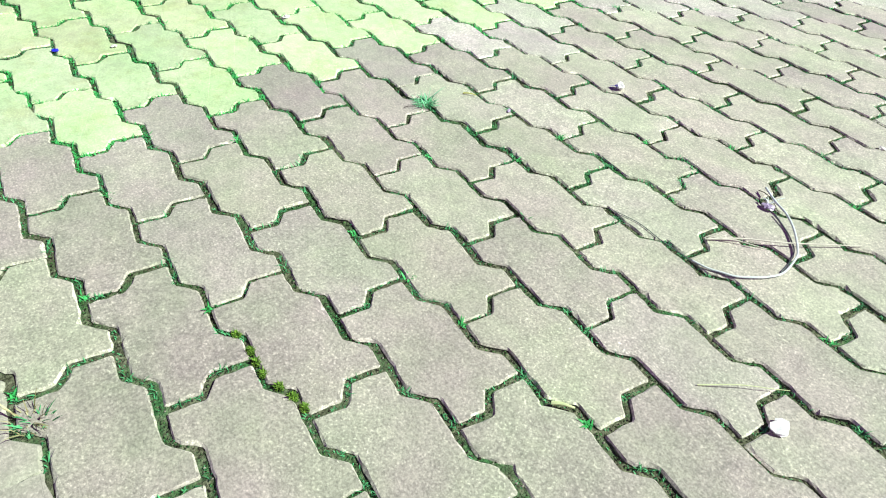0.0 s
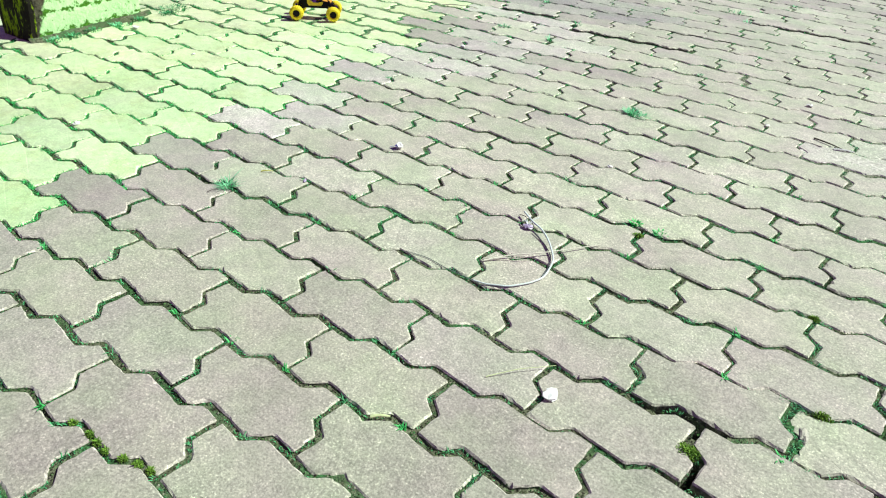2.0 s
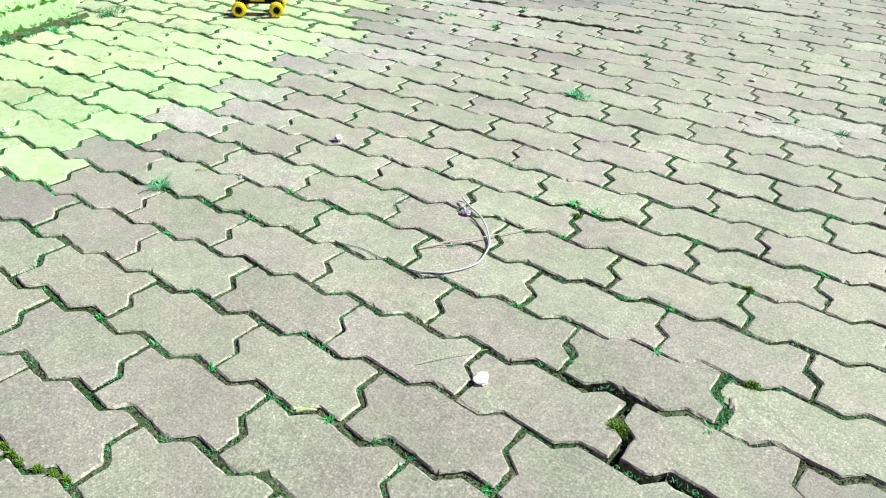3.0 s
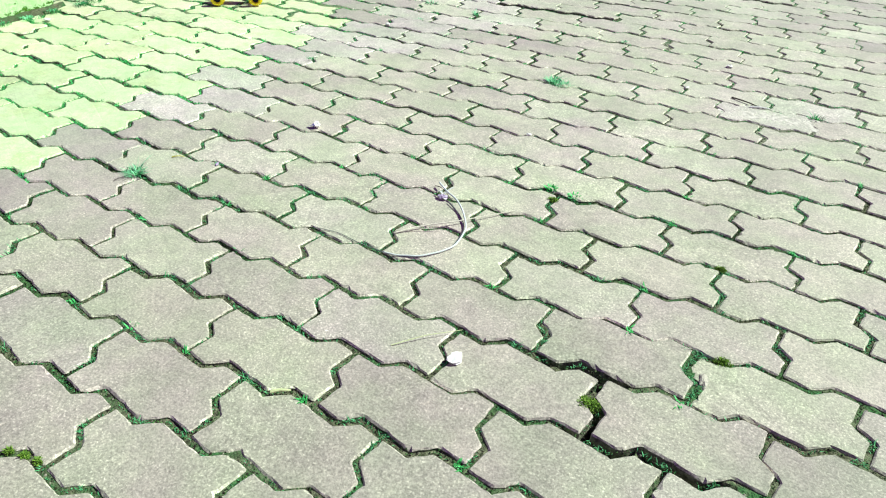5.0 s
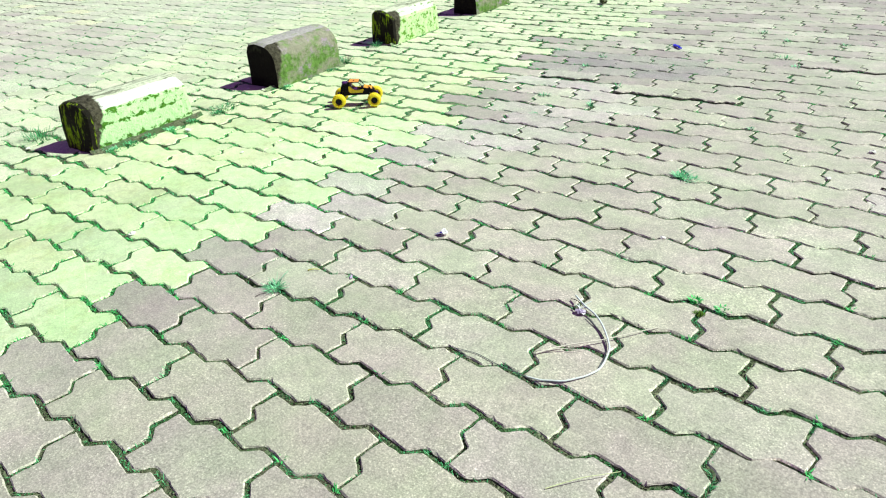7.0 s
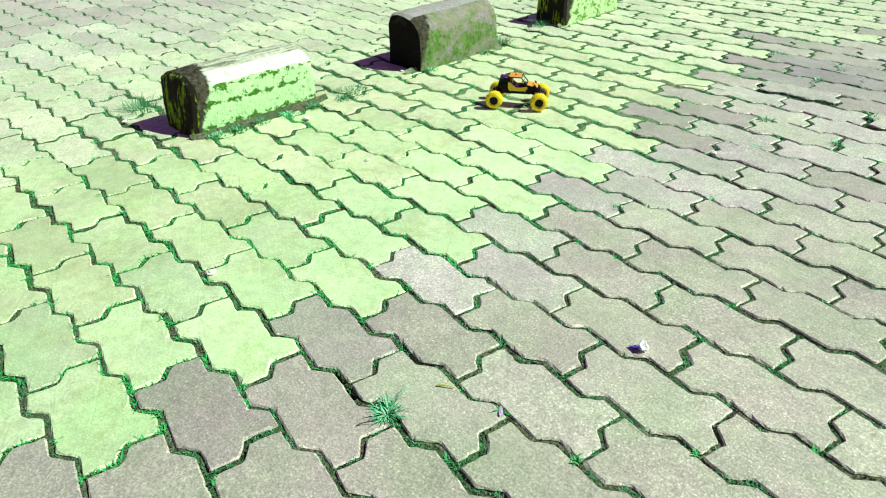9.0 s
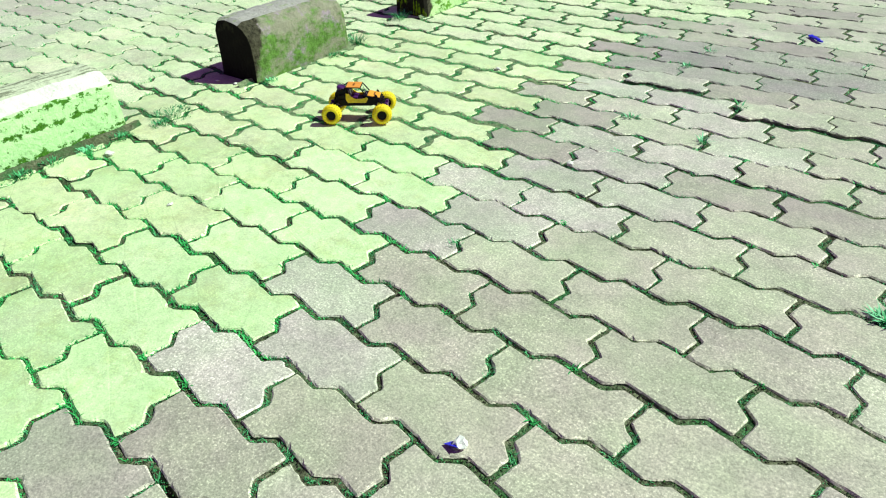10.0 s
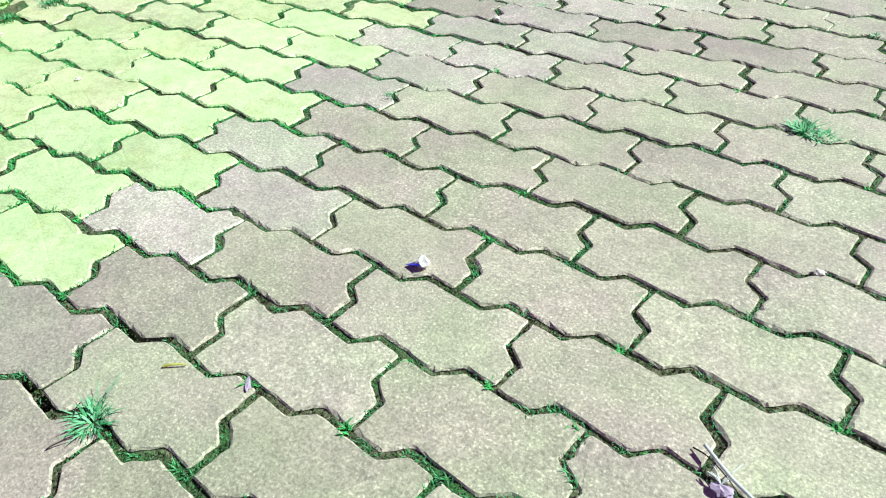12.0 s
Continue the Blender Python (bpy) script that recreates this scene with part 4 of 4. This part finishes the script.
def tuft(x, y, spread, count, tall, mat, label, seed, z=-0.006, category="grass tuft", name="grass_tuft", width=0.0022, lean=(0.3, 1.1)):
    rng = random.Random(seed)
    verts, faces = [], []
    for _ in range(count):
        r, a = spread * rng.random() ** 0.7, rng.uniform(0, 2 * math.pi)
        at = Vector((r * math.cos(a), r * math.sin(a), 0))
        blade(verts, faces, at, a + rng.gauss(0, 0.6), tall * rng.uniform(0.5, 1.1), width * rng.uniform(0.6, 1.2), rng.uniform(*lean), rng.uniform(0.15, 0.55))
    me = bpy.data.meshes.new(name)
    me.from_pydata(verts, [], faces)
    me.materials.append(mat)
    ob = new(name, me)
    ob.matrix_world = pose(x, y, z)
    return tagged(ob, label, category, "grass tufts in the joints")


def moss_clump(x, y, size, seed):
    rng = random.Random(seed)
    verts, faces = [], []
    for _ in range(int(700 * size / 0.03)):
        r, a = size * rng.random() ** 0.6, rng.uniform(0, 2 * math.pi)
        at = Vector((r * math.cos(a), r * 0.8 * math.sin(a), 0))
        blade(verts, faces, at, rng.uniform(0, 6.28), rng.uniform(0.004, 0.011) * (1.2 - r / size), 0.0016, rng.uniform(0.1, 0.8), 0.3)
    me = bpy.data.meshes.new("moss_clump")
    me.from_pydata(verts, [], faces)
    me.materials.append(moss_green)
    ob = new("moss_clump", me)
    ob.matrix_world = pose(x, y, -0.002)
    return tagged(ob, "yellow-green moss cushion growing between paving stones", "moss")


def crumbled_mortar(x, y, length, width, turn, seed):
    """A thin, ragged skin of old mortar on top of a stone."""
    verts, nx, ny = [], 64, 26
    for b in range(ny + 1):
        for a in range(nx + 1):
            u, v = 2 * a / nx - 1, 2 * b / ny - 1
            px, py = u * length / 2, v * width / 2
            rough = noise.noise((px * 45, py * 45, seed)) + 0.7 * noise.noise((px * 130, py * 130, seed + 3))
            verts.append((px, py, 0.0010 - 0.0040 * max(u * u, v * v) ** 1.5 + 0.0022 * rough))
    faces = [(r * (nx + 1) + c, r * (nx + 1) + c + 1, (r + 1) * (nx + 1) + c + 1, (r + 1) * (nx + 1) + c) for r in range(ny) for c in range(nx)]
    me = bpy.data.meshes.new("mortar_smear")
    me.from_pydata(verts, [], faces)
    me.materials.append(mortar_pale)
    ob = new("mortar_smear", me)
    ob.matrix_world = pose(x, y, 0.0, 0, 0, turn)
    return tagged(ob, "pale ragged skin of old mortar on a paving stone", "mortar")


cable()
crumbled_mortar(0.315, 1.880, 0.26, 0.085, 3, 5)
scrap("paper_scrap", -0.017, 0.659, 0.025, paper_white, "small crumpled white paper scrap on the paving", "paper scrap", 2, 0.28)
wrapper = scrap("wrapper", -0.660, 1.220, 0.021, paper_white, "crumpled white and blue sweet wrapper in a joint", "wrapper", 6, 0.6)
bm = bmesh.new()
fold = [(0.0125, 0.0, 0.002), (-0.0095, 0.0110, 0.0115), (-0.0020, 0.0, 0.0055), (-0.0090, -0.0115, 0.0025)]
upper, under = ([bm.verts.new((x, y, z - drop)) for x, y, z in fold] for drop in (0.0, 0.0008))
for q in ((0, 1, 2), (0, 2, 3)):
    bm.faces.new([upper[i] for i in q])
    bm.faces.new([under[i] for i in q[::-1]])
for i in range(4):
    bm.faces.new((upper[i], under[i], under[(i + 1) % 4], upper[(i + 1) % 4]))
bmesh.ops.recalc_face_normals(bm, faces=bm.faces[:])
foil = part("foil", bm, foil_blue, wrapper, "shiny folded blue foil corner")
foil.matrix_local = pose(-0.660, 1.220, 0, 0, 0, 282).inverted() @ pose(-0.669, 1.214, 0.001, 0, 0, 205)
bm = bmesh.new()
for n in range(4):
    box(bm, (0.019, 0.015 - 0.001 * n, 0.006), pose(-0.027 + 0.018 * n, 0.001 * (n % 2), 0.004 + 0.0012 * (n % 3), 6 - 5 * n, 4 - 3 * n, 5 * n - 6), 0.0015)
thing("plastic_strip", bm, [foil_blue], pose(-0.698, 3.275, 0.001, 0, 0, -50), "narrow bright blue plastic strip lying on the paving", "plastic scrap")
scrap("earth_clod", -1.426, 4.228, 0.055, soil, "dark clod of earth on the paving", "clod", 13, 0.6)
film_scrap = scrap("film_scrap", -0.735, 0.957, 0.018, lilac, "lilac plastic film scrap stuck in a joint", "plastic scrap", 15, 0.2)
film_scrap.data.transform(Matrix.Diagonal((1.2, 0.4, 1.0, 1)))
film_scrap.matrix_world = pose(-0.735, 0.957, -0.002, 0, 12, 130)
scrap("wrapper_scrap", -1.467, 0.358, 0.014, foil_blue, "tiny crumpled blue wrapper scrap in a joint", "wrapper", 16, 0.5)
for n, (x, y, s) in enumerate(((-0.197, 1.443, 0.013), (0.170, 2.225, 0.020), (0.085, 1.970, 0.016), (-2.259, 1.070, 0.018), (-2.054, 1.133, 0.012), (-1.892, 1.447, 0.024), (-1.545, 1.384, 0.012), (-1.364, 0.847, 0.018), (-2.03, 1.945, 0.014), (-2.10, 1.93, 0.012), (-1.995, 1.955, 0.010), (-0.932, 2.024, 0.018), (-1.427, 2.479, 0.016), (-1.424, 0.462, 0.013))):
    scrap("pebble", x, y, s, stone_pale, "pale pebble lying on the paving", "pebble", 30 + n, 0.4, group="pale pebbles")
stem(-0.213, 0.479, -0.190, 0.494, 0.0026, stem_pale, "short pale green stem lying across a joint", 0.002, 3)
stem(-0.115, 0.640, -0.035, 0.722, 0.0008, stem_pale, "long thin pale grass stem on the paving", 0.004, 4)
stem(-0.263, 0.910, -0.096, 1.094, 0.0017, straw_pale, "long pale straw crossing the cable loop", 0.005, 5)
stem(-0.266, 0.918, -0.190, 0.962, 0.0012, straw_pale, "thin pale straw beside the longer straw", 0.003, 6)
stem(-0.279, 1.106, -0.225, 1.070, 0.0009, bark_dark, "thin dark dry stem beside the cable end", 0.006, 8)
stem(-0.862, 0.793, -0.844, 0.819, 0.0008, bark_dark, "dark dry stem beside a grass tuft", 0.003, 9)
stem(-0.880, 0.850, -0.868, 0.832, 0.0008, bark_dark, "dark dry stem beside a grass tuft", 0.003, 10)
stem(0.209, 1.965, 0.295, 1.923, 0.0024, bark_dark, "dark twig lying on the paving", 0.002, 11)
stem(0.262, 1.918, 0.312, 1.930, 0.0034, paper_white, "short whitish stick lying on crumbled mortar", 0.002, 12)
stem(-1.270, 2.452, -1.130, 2.505, 0.0022, straw_tan, "long pale straw lying across a joint", 0.006, 13)
stem(-0.838, 0.930, -0.815, 0.944, 0.0016, leaf_yellow, "short yellow dry leaf sliver on the paving", 0.002, 7)
tuft(-0.852, 0.842, 0.015, 130, 0.021, tuft_green, "fresh green grass tuft growing from a joint", 1, width=0.0024, lean=(0.5, 1.4))
tuft(-0.862, 0.856, 0.007, 9, 0.036, tuft_green, "thin tall grass blades in a joint", 21, width=0.0018)
tuft(-0.258, 1.815, 0.018, 90, 0.024, tuft_green, "wide green grass tuft growing from a joint", 2, width=0.0042, lean=(0.4, 1.4))
tuft(-0.228, 1.806, 0.014, 50, 0.019, tuft_green, "wide green grass tuft growing from a joint", 3, width=0.0040, lean=(0.4, 1.4))
tuft(-0.565, 0.015, 0.016, 22, 0.034, dry_grass, "half dry yellowish grass tuft in a joint", 4)
tuft(-0.560, 0.022, 0.014, 30, 0.022, grass_green, "low green grass tuft among dry blades", 24)
tuft(-2.330, 1.150, 0.05, 110, 0.055, grass_green, "loose green grass tuft behind a kerb block", 5)
tuft(-1.985, 0.500, 0.022, 60, 0.030, grass_green, "green grass tuft at a stained kerb block's foot", 61)
tuft(-1.985, 1.690, 0.060, 260, 0.011, grass_green, "flat patch of dull green moss and grass between worn stones", 62, z=0.0, lean=(0.6, 1.6))
tuft(-2.012, 2.455, 0.03, 110, 0.042, grass_green, "green grass tuft at a kerb block's foot", 6)
tuft(-2.060, 2.760, 0.022, 70, 0.060, grass_green, "tall green grass tuft at a kerb block's end", 7)
tuft(0.427, 1.929, 0.014, 40, 0.026, grass_green, "small green grass tuft growing from a joint", 8)
tuft(-0.951, 1.604, 0.010, 30, 0.018, grass_green, "small green grass tuft growing from a joint", 9)
tuft(-0.063, 1.221, 0.009, 50, 0.018, leaf_green, "small bright green leafy weed in a joint", 11, category="weed", name="weed", width=0.0056, lean=(0.2, 0.8))
tuft(-0.008, 1.213, 0.011, 54, 0.016, leaf_green, "small bright green leafy weed in a joint", 12, category="weed", name="weed", width=0.0054, lean=(0.2, 0.8))
for n, (x, y, s, tall) in enumerate(((-0.404, 3.725, 0.026, 0.030), (-0.273, 3.581, 0.014, 0.026), (-0.235, 3.256, 0.022, 0.026), (-0.168, 3.114, 0.020, 0.024), (-0.953, 2.812, 0.014, 0.026),
                                     (-0.719, 2.561, 0.012, 0.028), (-1.346, 3.178, 0.014, 0.024), (-0.942, 2.986, 0.012, 0.020), (-0.180, 2.295, 0.010, 0.016), (-0.035, 3.579, 0.014, 0.024),
                                     (-0.934, 2.350, 0.018, 0.022), (-0.873, 2.146, 0.012, 0.014), (-1.178, 3.025, 0.018, 0.022), (-0.725, 2.298, 0.008, 0.034), (-0.510, 3.070, 0.012, 0.018))):
    tuft(x, y, s, 26, tall, tuft_green, "small bright green grass tuft growing from a joint", 50 + n, width=0.0036)
for n, (x, y) in enumerate(((-1.972, 1.20), (-1.962, 1.265), (-1.97, 1.34), (-1.955, 1.43), (-1.965, 1.52), (-1.95, 1.63), (-1.965, 2.02), (-1.965, 2.30))):
    tuft(x, y, 0.028, 90, 0.012, tuft_green if n % 3 == 0 else grass_green, "low green grass and moss at a kerb block's foot", 80 + n, z=0.001, width=0.0032)
moss_clump(0.182, 0.671, 0.020, 1)
for n, (x, y) in enumerate(((-0.539, 0.252), (-0.504, 0.252), (-0.484, 0.248), (-0.464, 0.245), (-0.436, 0.249), (-0.413, 0.253), (-0.391, 0.255))):
    moss_clump(x, y, 0.008, 10 + n)
moss_clump(-0.045, 1.180, 0.014, 2)
moss_clump(0.300, 1.096, 0.012, 3)
moss_clump(0.338, 0.849, 0.016, 4)


# ---------------------------------------------------------------- grass and moss along the joints
def joint_grass():
    rng = random.Random(21)
    verts, faces, fresh = [], [], []
    low = [(0, 0.0109), (0.043, 0), (0.073, 0.0205), (0.113, 0.0109)]
    end = [(0, 0.0109), (0.012, 0.056), (-0.012, 0.079), (0, 0.1295)]
    for k in range(-4, 34):
        for c in range(-36, 11):
            x, y = plan(c, k)
            if not (-4.2 < x < 1.0 and -0.2 < y < 4.4):
                continue
            near = in_near(x, y)
            lines = [low] + ([end] if (c + k) % 2 else [])
            for line in lines:
                for (ax, ay), (bx, by) in zip(line, line[1:]):
                    length = math.hypot(bx - ax, by - ay)
                    for _ in range(int(length * (850 if near else 360))):
                        t = rng.random()
                        px, py = plan(c, k, ax + (bx - ax) * t + rng.gauss(0, 0.0016), ay + (by - ay) * t + rng.gauss(0, 0.0018))
                        thick = 0.30 + 0.9 * noise.noise((px * 8, py * 8, 2.0)) + 1.7 * noise.noise((px * 30, py * 30, 7.0))
                        if line is end:
                            thick += 0.25
                        if worn(px, py):
                            thick += 0.75
                        elif px < -0.95:
                            thick += 0.55
                        if rng.random() > thick:
                            continue
                        L = rng.uniform(0.004, 0.010) * (0.6 + 0.7 * min(0.8, max(0, thick - 0.4))) * (1.0 if near else 1.2)
                        lush = px < -1.0 and noise.noise((px * 11, py * 11, 5.0)) > -0.15
                        blade(verts, faces, Vector((px, py, -0.0050)), rng.uniform(0, 6.283), L, 0.0021 if lush else 0.0013 if near else 0.0019, rng.uniform(0.3, 1.3), rng.uniform(0.2, 0.7))
                        fresh += [int(lush)] * (len(faces) - len(fresh))
    me = bpy.data.meshes.new("joint_grass")
    me.from_pydata(verts, [], faces)
    me.materials.append(grass_green)
    me.materials.append(weed_green)
    me.polygons.foreach_set("material_index", fresh)
    return tagged(new("joint_grass", me), "short green grass and moss sprouting along the paving joints", "grass", kind="stuff")


def joint_crumbs():
    """Grit and crumbs of earth in the joints."""
    rng = random.Random(33)
    verts, faces = [], []
    corners = [(1, 0, 0), (-1, 0, 0), (0, 1, 0), (0, -1, 0), (0, 0, 1), (0, 0, -1)]
    sides = [(0, 2, 4), (2, 1, 4), (1, 3, 4), (3, 0, 4), (2, 0, 5), (1, 2, 5), (3, 1, 5), (0, 3, 5)]
    low = [(0, 0.0109), (0.043, 0), (0.073, 0.0205), (0.113, 0.0109)]
    end = [(0, 0.0109), (0.012, 0.056), (-0.012, 0.079), (0, 0.1295)]
    for k in range(-3, 20):
        for c in range(-15, 11):
            x, y = plan(c, k)
            if not in_near(x, y):
                continue
            for line in [low] + ([end] if (c + k) % 2 else []):
                for (ax, ay), (bx, by) in zip(line, line[1:]):
                    for _ in range(int(math.hypot(bx - ax, by - ay) * 620)):
                        t = rng.random()
                        px, py = plan(c, k, ax + (bx - ax) * t + rng.gauss(0, 0.0022), ay + (by - ay) * t + rng.gauss(0, 0.0024))
                        r = 0.0006 + 0.0016 * rng.random() ** 2
                        base = len(verts)
                        verts += [(px + r * q[0] * rng.uniform(0.6, 1.2), py + r * q[1] * rng.uniform(0.6, 1.2), -0.0036 + r * q[2] * rng.uniform(0.5, 1.1)) for q in corners]
                        faces += [tuple(base + i for i in f) for f in sides]
    me = bpy.data.meshes.new("joint_grit")
    me.from_pydata(verts, [], faces)
    me.materials.append(grit_mix)
    return tagged(new("joint_grit", me), "loose dark grit and earth crumbs lying in the joints", "grit", kind="stuff")


def joint_sprouts():
    """Bright starry sprouts with broad blades where the joints meet."""
    rng = random.Random(44)
    verts, faces = [], []
    for k in range(-3, 26):
        for c in range(-20, 11):
            if (c + k) % 2 == 0:
                continue
            for dy in (0.0109, 0.0109 + WIDE):
                x, y = plan(c, k, rng.gauss(0, 0.01), dy + rng.gauss(0, 0.003))
                if not (-2.4 < x < 0.9 and 0.0 < y < 3.4) or rng.random() > 0.34:
                    continue
                for _ in range(rng.randint(7, 16)):
                    at = Vector((x + rng.gauss(0, 0.004), y + rng.gauss(0, 0.003), -0.004))
                    blade(verts, faces, at, rng.uniform(0, 6.283), rng.uniform(0.005, 0.012), rng.uniform(0.0018, 0.0032), rng.uniform(0.5, 1.3), rng.uniform(0.2, 0.7))
    me = bpy.data.meshes.new("joint_sprouts")
    me.from_pydata(verts, [], faces)
    me.materials.append(weed_green)
    return tagged(new("joint_sprouts", me), "bright green sprouts where the paving joints meet", "sprouts", kind="stuff")


joint_grass()
joint_crumbs()
joint_sprouts()

# ---------------------------------------------------------------- the stones themselves
far_stones("pale_stone_field", "pale", paver_pale_far, "pale weathered zigzag paving stones behind the kerbs")
far_stones("weathered_stone_field", "weathered", paver_weathered_far, "weathered pinkish grey zigzag paving stones behind the kerbs")
far_stones("dark_stone_field", "dark", paver_dark_far, "darker purplish zigzag paving stones further off")
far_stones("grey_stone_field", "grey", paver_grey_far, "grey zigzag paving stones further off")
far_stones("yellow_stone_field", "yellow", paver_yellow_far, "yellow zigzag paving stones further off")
STONE_MESHES = {}
for yellow, mat in ((False, paver_grey), (True, paver_yellow)):
    for old in (False, True):
        STONE_MESHES[yellow, old] = []
        mould_rng = random.Random(5 + yellow + 2 * old)
        for _ in range(12):
            v, f = stone_mesh_data(mould_rng, 2.3, 0.0082, 0.0072) if old else stone_mesh_data(mould_rng, tip=0.0043 if yellow else 0.0036)
            me = bpy.data.meshes.new("paving_stone")
            me.from_pydata(v, [], f)
            me.materials.append(mat)
            me.materials.append(edge_yellow if yellow else edge_grey)
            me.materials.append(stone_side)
            ring = (len(f) - 1) // 2
            for face in range(1, 1 + ring):
                me.polygons[face].material_index = 1
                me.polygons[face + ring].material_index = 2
            STONE_MESHES[yellow, old].append(me)
BROKEN = (3, 7)


def broken_stone():
    """A stone whose one end has crumbled away."""
    rng = random.Random(3)
    v, f = stone_mesh_data(random.Random(9))
    lost = 0.003
    v = [(x + (lost + rng.uniform(-0.004, 0.004) + 0.007 * noise.noise((y * 60, 0, 1))) * min(1, max(0, (-0.055 - x) / 0.03)), y, z - (0.003 if x < -0.075 else 0)) for x, y, z in v]
    me = bpy.data.meshes.new("paving_stone")
    me.from_pydata(v, [], f)
    me.materials.append(paver_grey)
    return me


bm = bmesh.new()
crumple(bm, 0.034, 17, 0.5)
for v in bm.verts:
    v.co = Vector((v.co.x * 0.42, v.co.y * 1.25, v.co.z * 0.5))
chip = part("stone_chip", bm, paver_grey, pavement, "broken-off sliver of grey paving stone")
chip.matrix_local = pose(0.318, 0.798, -0.004, 0, 0, 12)
for x, y, m, yellow, tone, key in STONES:
    if in_near(x, y):
        ob = new("paving_stone", broken_stone() if key == BROKEN else stone_rng.choice(STONE_MESHES[yellow, worn(x, y)]))
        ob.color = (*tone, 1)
        ob.parent = pavement
        ob.matrix_local = m
